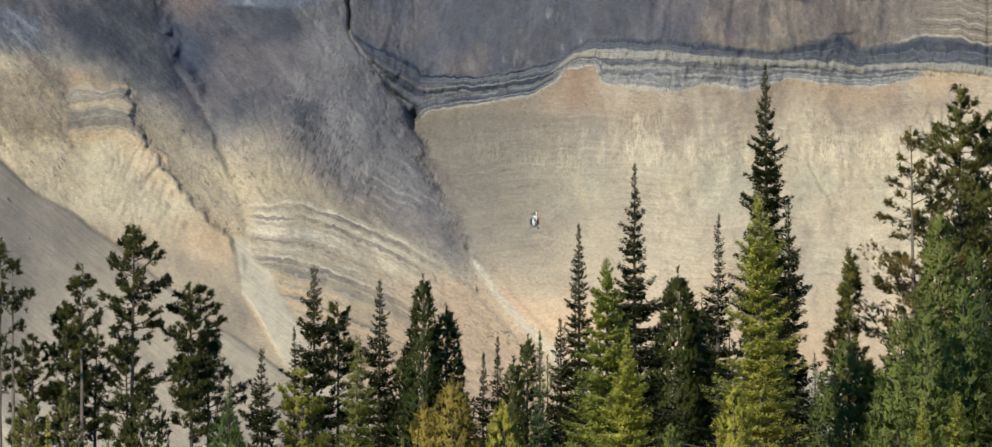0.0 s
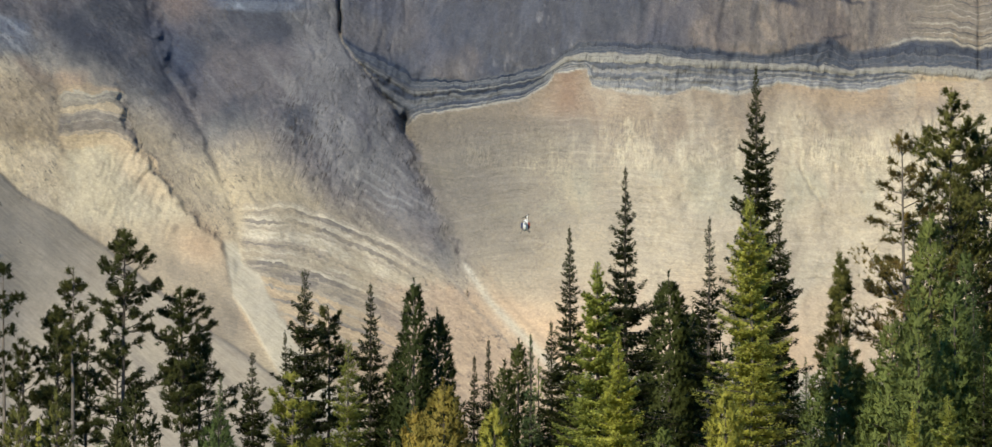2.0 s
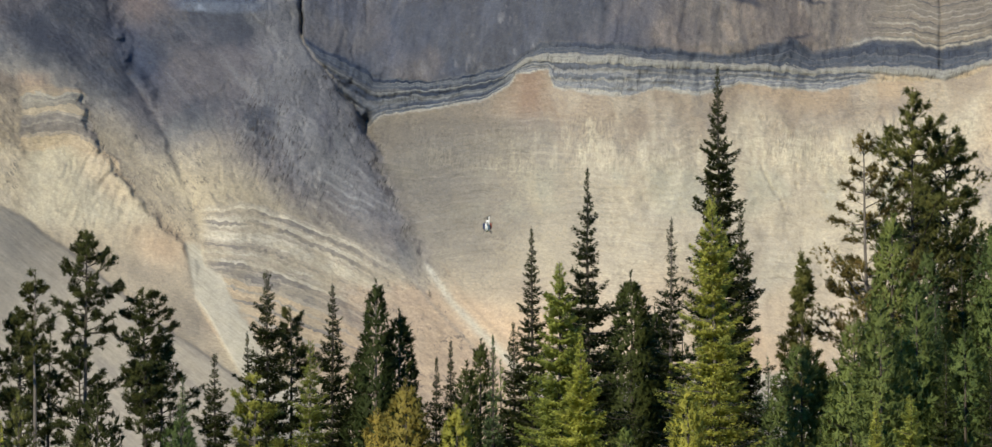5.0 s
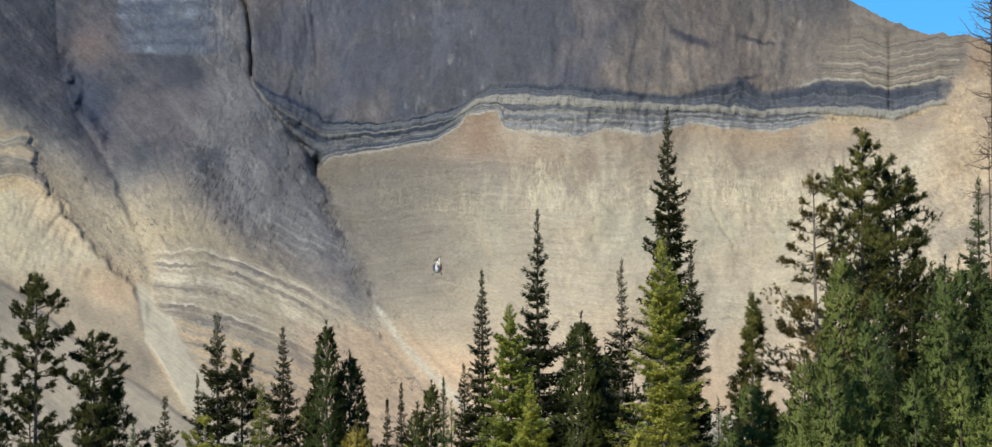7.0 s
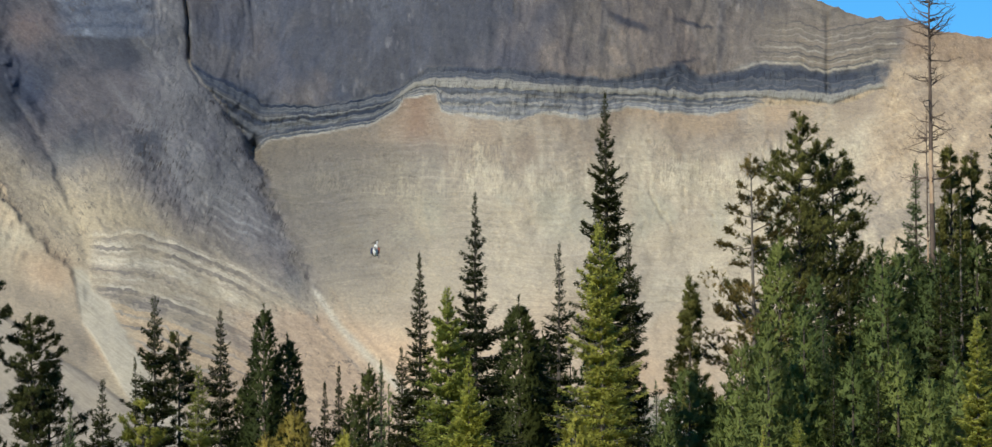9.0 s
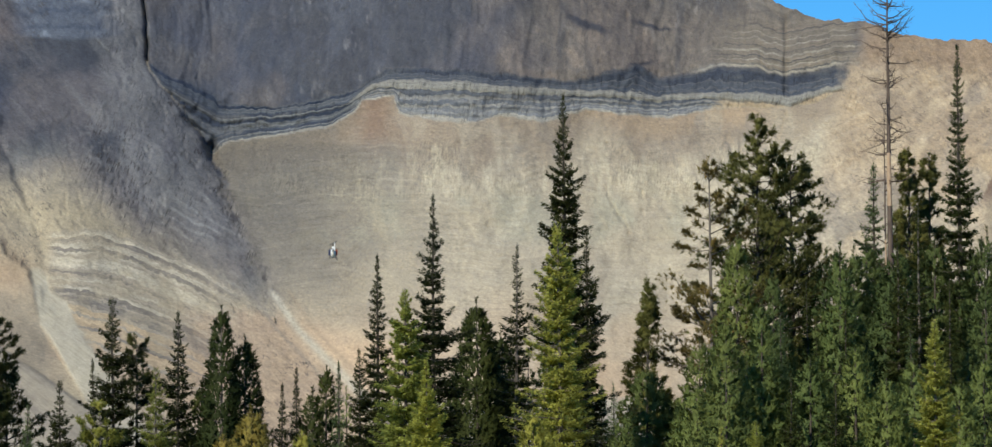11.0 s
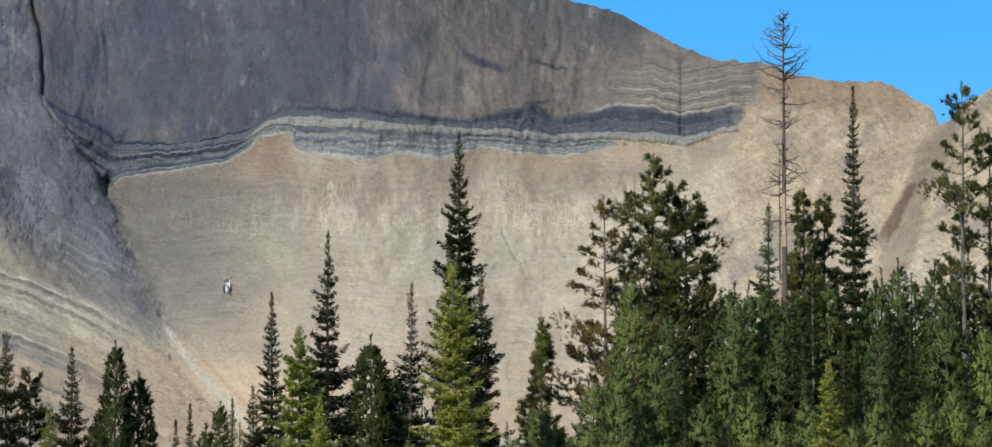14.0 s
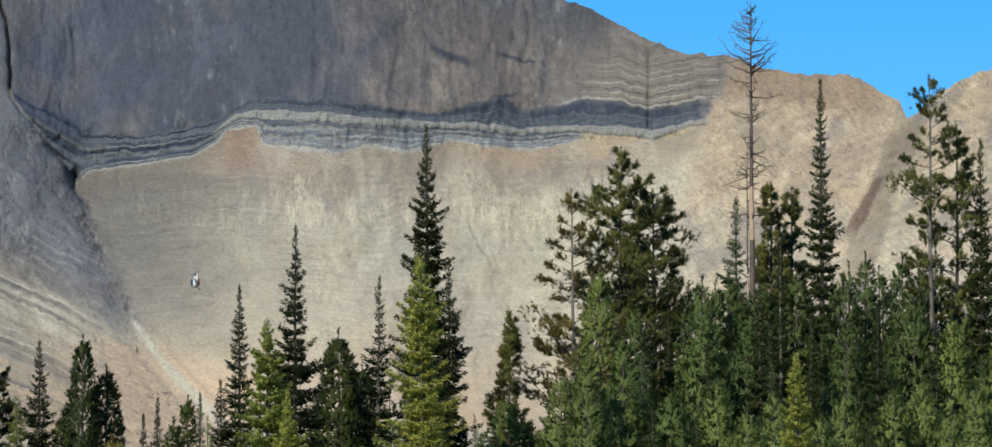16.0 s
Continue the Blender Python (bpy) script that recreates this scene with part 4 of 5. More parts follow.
    flutes = right * (1 - shoulder) * step(172, 196, v + 14 * n2) * step(300, 245, v + 18 * n2) * step(690, 800, u) * step(1650, 1450, u) * (0.35 + 0.65 * step(-0.3, 0.4, n2))
    pits = np.clip(below * step(-0.1, 0.5, field(u, v, 50, 92, 3)) * 0.8 + 0.8 * shoulder + 0.5 * left * (1 - screes), 0, 1)
    for name, four in (("beds_d", (flutes, pits, right * step(900, 850, u + 14 * n4), 0 * u)), ("beds_e", ((vt - v) / 100, beds1 * step(2, 4, vt - v) * step(88, 70, vt - v), 0 * u, 0 * u)), ("beds_a", (build / 4, in_ledge, arc_level / 300 + 0.1, zone * (1 - fan) * step(-2, 3, arc_level) * step(255, 200, arc_level))), ("beds_b", ((v + 9 * field(u, v * 0.25, 80, 24, 4)) / 800, np.clip(below * (1 - 0.6 * step(470, 560, v)) + 1.3 * beds1, 0, 1.3), joints * (1 - screes), screes)),
                       ("beds_c", ((cap + 50) / 120, czone * step(-38, -30, cap) * step(66, 62, cap), np.clip(up * (1 - beds1), 0, 1), np.clip(left * (1 - screes) * (1 - 0.7 * zone) * (1 - czone) + 0.7 * shoulder, 0, 1)))):
        four = np.stack(np.broadcast_arrays(*four), -1)
        four = np.concatenate([np.repeat(four[:, :1], len(backs), 1), four], 1)
        me.color_attributes.new(name, "FLOAT_COLOR", "POINT").data.foreach_set("color", four.astype(np.float32).ravel())
    return tagged(new("backdrop_mountain", me), "bare grey and tan mountain face with banded limestone ledges", "mountain", kind="structure")


def valley_floor():
    xs = np.linspace(-900, 900, 121)
    ys = np.concatenate([np.linspace(-300, 450, 101), np.linspace(480, 2600, 60), [3200, 4600]])
    x, y = np.meshgrid(xs, ys, indexing="ij")
    x = x * (1 + np.clip(y, 0, None) / 2500)
    z = ground_z(x, y) + 0.25 * field(x, y, 14, 40, 4)
    g = np.stack([x, y, z], -1)
    nu, nv = g.shape[:2]
    i, j = np.meshgrid(np.arange(nu - 1), np.arange(nv - 1), indexing="ij")
    quads = np.stack([i * nv + j, (i + 1) * nv + j, (i + 1) * nv + j + 1, i * nv + j + 1], -1).reshape(-1, 4)
    return tagged(new("ground", mesh_of("ground", g.reshape(-1, 3), quads, GROUND, True)), "rough grassy forest floor rising towards the mountain", "ground", kind="structure")


mountain()
valley_floor()


# ---- trees ----
def trunk_path(h, r, rng, bend=0.01):
    n = max(6, int(h / 1.2))
    t = np.linspace(0, 1, n)
    off = np.cumsum(rng.normal(0, bend * h / n, (n, 2)), 0)
    return np.column_stack([off[:, 0] - off[0, 0], off[:, 1] - off[0, 1], t * h]), r * (1 - t) ** 0.8 + 0.012


def fir_parts(h, r, seed, power=0.85, bare=0.04, spire=0.28, ragged=0.2, dens=1.0, gaps=0.0, droop=0.28, tier=0.47):
    """A narrow fir: trunk, limbs in tiers, and each limb a flat pad of short sprays."""
    rng = np.random.default_rng(seed)
    tp, tr = trunk_path(h, 0.0068 * h + 0.03, rng, 0.012)
    base, way, ln, el = [], [], [], []
    z = bare * h
    while z < 0.992 * h:
        t = (z / h - bare) / (1 - bare)
        prof = (1 - t) ** power
        if spire and t > 1 - spire:
            prof *= 0.62 + 0.38 * (1 - t) / spire
        rad = r * prof * max(0.45, 1 + ragged * rng.normal()) + 0.02
        n = int(rng.integers(6, 9)) + (2 if rad > 1.6 else 0)
        a = rng.uniform(0, 2 * np.pi) + np.arange(n) * 2 * np.pi / n + rng.normal(0, 0.25, n)
        keep = rng.random(n) > gaps
        lengths = np.clip(rad * rng.uniform(0.5, 1.18, n), 0.03, None) * np.where(keep, 1, 0.45)
        base.append(np.column_stack([np.interp(z, tp[:, 2], tp[:, 0]) + 0 * a, np.interp(z, tp[:, 2], tp[:, 1]) + 0 * a, z + rng.normal(0, 0.07, n)]))
        way.append(np.column_stack([np.cos(a), np.sin(a), 0 * a]))
        ln.append(lengths)
        el.append(-droop + (droop + 0.4) * t ** 2 + 1.6 * max(0, t - 0.9) / 0.1 + rng.normal(0, 0.08, n))
        z += tier * (0.38 + 0.62 * min(1, rad / 1.1)) * rng.uniform(0.8, 1.2)
    base, way, ln, el = np.concatenate(base), np.concatenate(way), np.concatenate(ln), np.concatenate(el)

    def along(k, s):
        p = base[k] + way[k] * (ln[k] * s)[:, None]
        p[:, 2] += ln[k] * (el[k] * s + 0.24 * s ** 3)
        return p
    k0 = np.arange(len(ln))
    limbs = [(np.stack([along(k0[i:i + 1], np.array([s]))[0] for s in (0.0, 0.5, 0.95)]), (0.012 + 0.012 * ln[i], 0.008 + 0.006 * ln[i], 0.004)) for i in k0 if ln[i] > 0.5]
    count = np.clip((ln * 98 * dens).astype(int) + 10, 10, 210)
    count = np.where(base[:, 2] < 0.34 * h, count // 3, count)  # shaded lower boughs are thin
    k = np.repeat(k0, count)
    s = rng.uniform(0.02, 1.0, len(k)) ** 0.8
    p = along(k, s)
    w = way[k]
    # pads are built of a few side twigs each, so that their edges break up
    twig = rng.integers(0, 7, len(k))
    side = (twig - 3) / 3.0
    off = side * (0.02 + 0.32 * ln[k] * np.clip(1.15 - s, 0, 1)) + rng.normal(0, 0.012 + 0.03 * np.clip(ln[k], 0, 1), len(k))
    high = (rng.normal(-0.02, 0.06, len(k)) - 0.06 * np.abs(side)) * np.clip(0.3 + 0.7 * ln[k], 0.3, 1)
    p += np.column_stack([-w[:, 1] * off, w[:, 0] * off, high - 0.16 * np.abs(off)])
    d = w * 0.75 + np.column_stack([-w[:, 1] * side, w[:, 0] * side, -0.05 + 0 * side]) * 0.8 + rng.normal(0, 0.25, (len(k), 3))
    d /= np.linalg.norm(d, axis=1, keepdims=True)
    length = rng.uniform(0.08, 0.17, len(k)) * np.clip(0.42 + 0.7 * ln[k], 0.42, 1.0)
    lean = w * 0.5 + np.column_stack([-w[:, 1] * off, w[:, 0] * off, np.clip(0.35 + high * 10, -0.5, 1.1)])
    core = np.clip(1.5 - 2.2 * s, 0, 1) * np.clip(ln[k], 0, 1)
    length *= 1 + 0.4 * core
    p[:, 2] -= 0.1 * core
    crown = sprays(p, d, length, length * rng.uniform(0.36, 0.6, len(k)) * (1 + 0.5 * core), lean, rng)
    return tubes([(tp, tr)], 8), tubes(limbs, 3) if limbs else None, crown


def plumes(centre, axis, out, size, needles, rng, wide=1.0, upright=0.0, soft=0.0):
    """Upright plumes of pine needles: blades set round a short axis."""
    c, a, o, z = (np.repeat(q, needles, 0) for q in (centre, axis, out, size))
    round_ = np.cross(a, rng.normal(size=(len(c), 3)))
    round_ /= np.linalg.norm(round_, axis=1, keepdims=True) + 1e-9
    p = c + a * (z * rng.uniform(0, 1, len(c)))[:, None]
    d = a * rng.uniform(0.45 + 0.5 * upright, 1.0 + 0.7 * upright, len(c))[:, None] + round_ * (0.9 - 0.3 * upright)
    d /= np.linalg.norm(d, axis=1, keepdims=True)
    length = np.clip(0.75 * z, 0.13, 0.34) * (1 - 0.28 * upright) * rng.uniform(0.75, 1.2, len(c))
    return sprays(p, d, length, length * wide * rng.uniform(0.12, 0.21, len(c)), (1 - 0.7 * soft) * round_ + (0.9 + 0.9 * soft) * o + [0, 0, 0.25 + 0.3 * soft], rng, 0.45 - 0.3 * soft)


def unit(q):
    return q / (np.linalg.norm(q, axis=1, keepdims=True) + 1e-9)


def pine_parts(h, r, seed, start=0.45, dens=1.0, peak=0.55, clump=0.32, rise=0.35, young=False, lean=0.02, taper=0.62, point=0.7):
    """A pine: trunk, limbs that turn up, plumes of needles at their ends; a young one is clothed to the ground."""
    rng = np.random.default_rng(seed)
    tp, tr = trunk_path(h, 0.0065 * h + 0.03, rng, 0.008 if young else lean)
    if young:
        n = int((6.0 if dens > 1 else 5.0) * np.pi * r * h * (1 - start) * (dens if dens > 2 else min(dens, 1.45))) + 25
        t = 1 - rng.uniform(0, 1, n) ** 0.92
        t = t[(start + (0.97 - start) * t > 0.36) | (rng.random(n) < 0.3)]  # shaded lower boughs are thin
        n = len(t)
        a = rng.uniform(0, 2 * np.pi, n)
        bulge = 1 + 0.16 * np.sin(3 * a + 5 * t * h / 3 + seed) + 0.12 * np.sin(t * h * 3.1 + 2 * a)
        reach = (r * (1 - t) ** taper + 0.05) * bulge * (1 - np.abs(rng.normal(0, 0.2, n)))
        way = np.column_stack([np.cos(a), np.sin(a), np.zeros(n)])
        z = h * (start + (0.97 - start) * t)
        mid = np.column_stack([np.interp(z, tp[:, 2], tp[:, 0]), np.interp(z, tp[:, 2], tp[:, 1]), z])
        centre = mid + way * reach[:, None]
        centre[:, 2] -= 0.12 + 0.1 * reach
        pick = np.arange(0, n, 16)
        limbs = [(np.stack([mid[i] - [0, 0, 0.5 * reach[i]], centre[i]]), (0.02, 0.006)) for i in pick]
        axis = unit(way * 0.55 + [0, 0, 1.0] + rng.normal(0, 0.16, (n, 3)))
        centre = np.concatenate([centre, tp[-1:] - [[0, 0, 0.15]], tp[-1:] - [[0, 0, 0.45]], tp[-1:] - [[0, 0, 0.75]]])
        axis = np.concatenate([axis, [[0, 0, 1.0]] * 3])
        way = np.concatenate([way, np.zeros((3, 3))])
        outer = plumes(centre, axis, way, clump * 0.85 * rng.uniform(0.7, 1.3, n + 3), 16, rng, 1.7, 0.35, 1.0)
        deep = rng.uniform(0.35, 0.8, n)[:, None] * (reach[:, None] > 0.25)
        inner = plumes(mid + way[:n] * reach[:, None] * deep - [0, 0, 0.15], unit(way[:n] + [0, 0, 0.6]), way[:n], np.clip(0.45 * reach, 0.12, 0.4), 5, rng, 2.4, 0.0, 1.0)
        m = len(outer[0])
        crown = (np.concatenate([outer[0], inner[0]]), np.concatenate([outer[1], inner[1] + m]), np.concatenate([outer[2], inner[2]]))
        return tubes([(tp, tr)], 8), tubes(limbs, 3), crown
    n = int((1 - start) * h * 5.2 * dens)
    z = h * (start + (0.985 - start) * rng.uniform(0, 1, n) ** 0.9)
    t = (z / h - start) / (1 - start)
    prof = np.where(t < 1 - peak, 0.55 + 0.45 * t / max(1 - peak, 0.01), np.clip((1 - t) / peak, 0, 1) ** point)
    a = rng.uniform(0, 2 * np.pi, n)
    side = 1 + 0.4 * np.sin(a * 2 + rng.uniform(0, 6) + z * 0.8)
    ln = np.clip(r * prof * side * rng.uniform(0.35, 1.2, n), 0.2, None)
    base = np.column_stack([np.interp(z, tp[:, 2], tp[:, 0]), np.interp(z, tp[:, 2], tp[:, 1]), z])
    way = np.column_stack([np.cos(a), np.sin(a), np.zeros(n)])
    el = rise * (-0.1 + 1.3 * t) + rng.normal(0, 0.2, n)

    def along(k, s):
        p = base[k] + way[k] * (ln[k] * s)[:, None]
        p[:, 2] += ln[k] * (el[k] * s + 0.3 * s * s)
        return p
    k0 = np.arange(n)
    limbs = [(np.stack([along(k0[i:i + 1], np.array([s]))[0] for s in (0.0, 0.35, 0.7, 1.0)]), (0.018 + 0.012 * ln[i], 0.014 + 0.008 * ln[i], 0.01 + 0.004 * ln[i], 0.006)) for i in k0]
    per = np.clip((ln * 19).astype(int) + 5, 5, 44)
    k = np.repeat(k0, per)
    s = np.clip(1 - np.abs(rng.normal(0, 0.27, len(k))), 0.12, 1.0)
    spread = rng.normal(0, 0.17 * ln[k], len(k)) * (s < 0.98)
    centre = along(k, s) + np.column_stack([-way[k][:, 1] * spread, way[k][:, 0] * spread, rng.normal(0, 0.06, len(k))])
    axis = unit(way[k] * 0.7 + [0, 0, 0.6] + rng.normal(0, 0.4, (len(k), 3)))
    centre = np.concatenate([centre, tp[-1:] - [[0, 0, 0.1]], tp[-1:] - [[0, 0, 0.35]], tp[-1:] - [[0, 0, 0.6]]])
    axis = np.concatenate([axis, [[0, 0, 1.0]] * 3])
    out = np.concatenate([way[k], np.zeros((3, 3))])
    crown = plumes(centre, axis, out * 0.6, clump * 0.74 * rng.uniform(0.6, 1.2, len(centre)), 21, rng, 1.15, 0.0, 0.5)
    return tubes([(tp, tr)], 8), tubes(limbs, 3), crown


def assemble(name, label, category, parts3, bark, needles, group="forest trees"):
    tree = tagged(new(name), label, category, group)
    trunk, limbs, crown = parts3
    child("trunk", mesh_of("trunk", *trunk, bark, True), tree)
    if limbs:
        tagged(child("branchwork", mesh_of("branchwork", *limbs, bark), tree), kind="stuff")
    if crown:
        tagged(child("crown", mesh_of("crown", crown[0], crown[1], needles, True, crown[2]), tree), kind="stuff")
    return tree


def plant(u, v, y, make, **kw):
    """Stand a tree at bearing u and distance y so that its tip rises to v; make gets its height."""
    x, _, zt = spot(u, v, y)
    g = float(ground_z(x, y)) - 0.15
    tree = make(float(zt) - g, **kw)
    tree.location = (float(x), float(y), g)
    return tree


SEED = [100]


def fir(h, r, needles=None, bark=None, label="tall dark green subalpine fir with a narrow spire", **kw):
    SEED[0] += 1
    return assemble("fir_tree", label, "fir tree", fir_parts(h, r, SEED[0], **kw), bark or BARK, needles or DARK_FIR)


def pine(h, r, needles=None, bark=None, label="lodgepole pine with a bare trunk and tufted crown", **kw):
    SEED[0] += 1
    return assemble("pine_tree", label, "pine tree", pine_parts(h, r, SEED[0], **kw), bark or BARK, needles or OLIVE_PINE)


def snag(h, seed=7, thick=1.0, limbs=105, label="tall standing dead tree with bare brown branches"):
    """A standing dead tree: bare curved branches, bark gone low on the trunk."""
    rng = np.random.default_rng(seed)
    tree = tagged(new("dead_tree"), label, "dead tree", "forest trees")
    tp, tr = trunk_path(h, 0.0078 * h * thick, rng, 0.008)
    a, b = int(len(tp) * 0.605), int(len(tp) * 0.695)
    child("upper_trunk", mesh_of("upper_trunk", *tubes([(tp[b:], tr[b:])], 8), DEAD_BARK, True), tree)
    child("bare_stretch", mesh_of("bare_stretch", *tubes([(tp[a:b + 1], tr[a:b + 1])], 8), BARE_WOOD, True), tree, "barkless tan stretch of trunk")
    child("lower_trunk", mesh_of("lower_trunk", *tubes([(tp[:a + 1], tr[:a + 1])], 8), DEAD_BARK, True), tree)
    paths = []
    for _ in range(limbs):
        t = rng.uniform(0.84, 0.99) if rng.random() < 0.68 else rng.uniform(0.64, 0.84)
        z, a = t * h, rng.uniform(0, 2 * np.pi)
        ln = (0.3 + 1.05 * min(1, (1 - t) / 0.09)) * rng.uniform(0.25, 1.0) ** 1.2 * 1.25
        b = np.array([np.interp(z, tp[:, 2], tp[:, 0]), np.interp(z, tp[:, 2], tp[:, 1]), z])
        s = np.linspace(0, 1, 6)
        rise = rng.uniform(-0.55, 0.45) + 0.35 * (t - 0.6) / 0.4
        w = np.array([math.cos(a), math.sin(a), 0])
        pts = b + w * (ln * s)[:, None] + np.array([0, 0, 1]) * (ln * (rise * s + rng.uniform(0.0, 0.4) * s ** 2))[:, None] + np.cumsum(rng.normal(0, 0.07 * ln, (6, 3)), 0) * s[:, None]
        paths.append((pts, np.linspace(0.026 + 0.014 * ln, 0.009, 6)))
        for _ in range(int(rng.integers(4, 9))):
            i = int(rng.integers(1, 5))
            d = w * rng.uniform(0.2, 1) + rng.normal(0, 0.6, 3) + np.array([0, 0, 0.25])
            l2 = ln * rng.uniform(0.15, 0.45)
            paths.append((pts[i] + d / np.linalg.norm(d) * (np.linspace(0, 1, 3) * l2)[:, None] + rng.normal(0, 0.02, (3, 3)) * np.linspace(0, 1, 3)[:, None], (0.010, 0.008, 0.006)))
    tagged(child("branchwork", mesh_of("branchwork", *tubes(paths, 3), DEAD_BARK), tree), kind="stuff")
    return tree


# tall firs in the middle
plant(1211, 98, 300, fir, r=3.7, power=0.95, ragged=0.26, gaps=0.1, dens=1.3, spire=0.2)
plant(1003, 256, 305, fir, r=3.6, power=1.0, spire=0.2, ragged=0.34, gaps=0.25, dens=1.1)
plant(917, 350, 310, fir, r=1.9, power=0.9, spire=0.3, dens=1.1, label="slim dark green subalpine fir with a thin spire")
plant(1132, 335, 312, fir, r=2.5, power=0.95, needles=DARK_FIR, bark=PALE_BARK, dens=0.8, gaps=0.3, ragged=0.3, label="thin bluish green fir with a pale trunk")
plant(1200, 303, 285, fir, r=3.0, power=0.66, spire=0.15, needles=GOLD_FIR, bark=PALE_BARK, dens=1.6, gaps=0.14, ragged=0.12, label="yellow-green fir with a pale trunk showing through")
plant(958, 406, 290, fir, spire=0.15, r=3.3, power=0.8, needles=LIME_FIR, dens=2.2, tier=0.42, ragged=0.12, label="light green conical fir with layered boughs")
plant(993, 520, 280, fir, r=2.0, power=0.8, dens=2.2, tier=0.4, needles=LIME_FIR, label="small light green conical fir")
plant(1072, 428, 315, pine, r=2.4, start=0.1, young=True, dens=3.0, taper=0.55, needles=GREEN_FIR, label="dense dark green young pine")
plant(1342, 400, 300, pine, r=1.15, start=0.35, dens=3.4, peak=0.85, clump=0.3, rise=0.5, needles=OLIVE_PINE, label="narrow olive green pine")
plant(1340, 535, 295, pine, r=3.5, start=0.05, young=True, dens=1.8, needles=BRIGHT_PINE, label="broad bushy mid-green pine")
plant(1390, 590, 297, pine, r=3.0, start=0.05, young=True, dens=1.6, needles=BRIGHT_PINE, label="broad bushy mid-green pine")
plant(888, 500, 314, fir, r=2.2, power=0.8, label="dark green fir beside a slimmer one")
plant(1160, 610, 268, pine, r=1.6, start=0.05, young=True, dens=2.2, needles=YELLOW_FIR, label="yellow-green bushy young pine")
plant(1035, 560, 318, fir, r=2.6, power=0.8, label="broad dark green fir")
plant(1110, 480, 322, pine, r=2.4, start=0.1, young=True, dens=2.6, needles=GREEN_FIR, label="dense dark green young pine")
plant(1062, 672, 281, pine, r=1.6, start=0.03, young=True, dens=1.3, needles=GREEN_PINE, label="low dense green young pine")
plant(1270, 560, 320, fir, r=2.4, needles=BLUE_FIR, label="broad bluish green fir")

# the open pines and low trees towards the gap
plant(2, 380, 300, pine, r=1.23, start=0.5, dens=0.88, bark=PALE_BARK, label="tall pine with bare grey lower trunk", needles=DARK_PINE)
plant(22, 412, 304, pine, r=1.12, start=0.62, dens=0.70, bark=PALE_BARK, label="tall pine with bare grey lower trunk", needles=DARK_PINE)
plant(52, 530, 306, pine, r=1.23, start=0.35, dens=1.75, needles=DARK_PINE)
plant(104, 485, 305, pine, r=1.46, start=0.45, dens=2.62, label="lodgepole pine with a dense rounded crown", needles=DARK_PINE)
plant(132, 418, 296, pine, r=0.75, start=0.6, dens=1.57, bark=PALE_BARK, label="thin pine with a long bare trunk", needles=DARK_PINE)
plant(150, 520, 309, pine, r=1.12, start=0.5, dens=1.40, needles=DARK_PINE)
plant(214, 360, 300, pine, r=1.2, start=0.62, dens=2.45, label="tall lodgepole pine with a tufted upper crown", needles=DARK_PINE)
plant(205, 530, 306, pine, r=1.46, start=0.4, dens=2.10, needles=DARK_PINE)
plant(302, 452, 302, pine, r=1.5, start=0.42, dens=2.62, label="lodgepole pine with a dense rounded crown", needles=DARK_PINE)
plant(330, 520, 307, pine, r=1.34, start=0.4, dens=1.75, needles=DARK_PINE)
plant(228, 600, 290, pine, r=2.2, start=0.05, young=True, dens=1.5, needles=DARK_FIR, label="low dark green bushy pine")
plant(45, 625, 290, pine, r=1.6, start=0.05, young=True, dens=1.4, needles=OLIVE_PINE, label="low dark green bushy pine")
plant(105, 610, 292, pine, r=1.3, start=0.05, young=True, dens=1.2, needles=OLIVE_PINE, label="low dark green bushy pine")
plant(75, 655, 275, fir, r=0.8, needles=GOLD_FIR, label="small yellow-green fir sapling")
plant(364, 590, 300, fir, r=1.1, needles=BLUE_FIR, label="small bluish green fir tree")
plant(360, 645, 285, pine, r=2.0, start=0.05, young=True, dens=1.5, needles=GREEN_PINE, label="low bright green bushy pine")
plant(415, 550, 302, fir, r=1.7, power=0.7, label="dark green conical fir")
plant(474, 588, 288, pine, r=1.0, start=0.35, dens=1.2, needles=YELLOW_FIR, bark=PALE_BARK, label="yellow-green pine with a pale trunk")
plant(497, 418, 303, fir, r=2.3, power=0.75, spire=0.25, ragged=0.3, dens=1.1)
plant(536, 482, 306, pine, r=1.23, start=0.5, dens=1.75, needles=DARK_PINE)
plant(467, 515, 308, fir, r=1.0, label="thin dark green fir tree")
plant(565, 530, 287, fir, r=1.7, power=0.7, needles=YELLOW_FIR, bark=PALE_BARK, ragged=0.15, label="yellow-green conical fir with pale trunk")
plant(601, 440, 304, fir, r=1.9, power=0.8, ragged=0.3, label="dark green fir with a thin spire")
plant(668, 436, 303, pine, r=1.5, start=0.2, young=True, dens=3.2, bark=PALE_BARK, needles=GREEN_FIR, label="green pine with upright tufted boughs")
plant(706, 484, 305, pine, r=1.7, start=0.1, young=True, dens=3.0, needles=GREEN_FIR, label="green pine with upright tufted boughs")
plant(640, 560, 307, pine, r=1.8, start=0.1, young=True, dens=2.2, needles=GREEN_FIR, label="dense dark green young pine")
plant(716, 600, 272, pine, r=2.3, start=0.03, young=True, dens=2.2, needles=AMBER_PINE, label="amber-yellow bushy young pine")
plant(672, 640, 274, pine, r=1.4, start=0.03, young=True, dens=2.2, needles=AMBER_PINE, label="amber-yellow bushy young pine")
plant(797, 638, 270, pine, r=1.6, start=0.03, young=True, dens=2.2, needles=YELLOW_FIR, label="yellow-green bushy low pine")
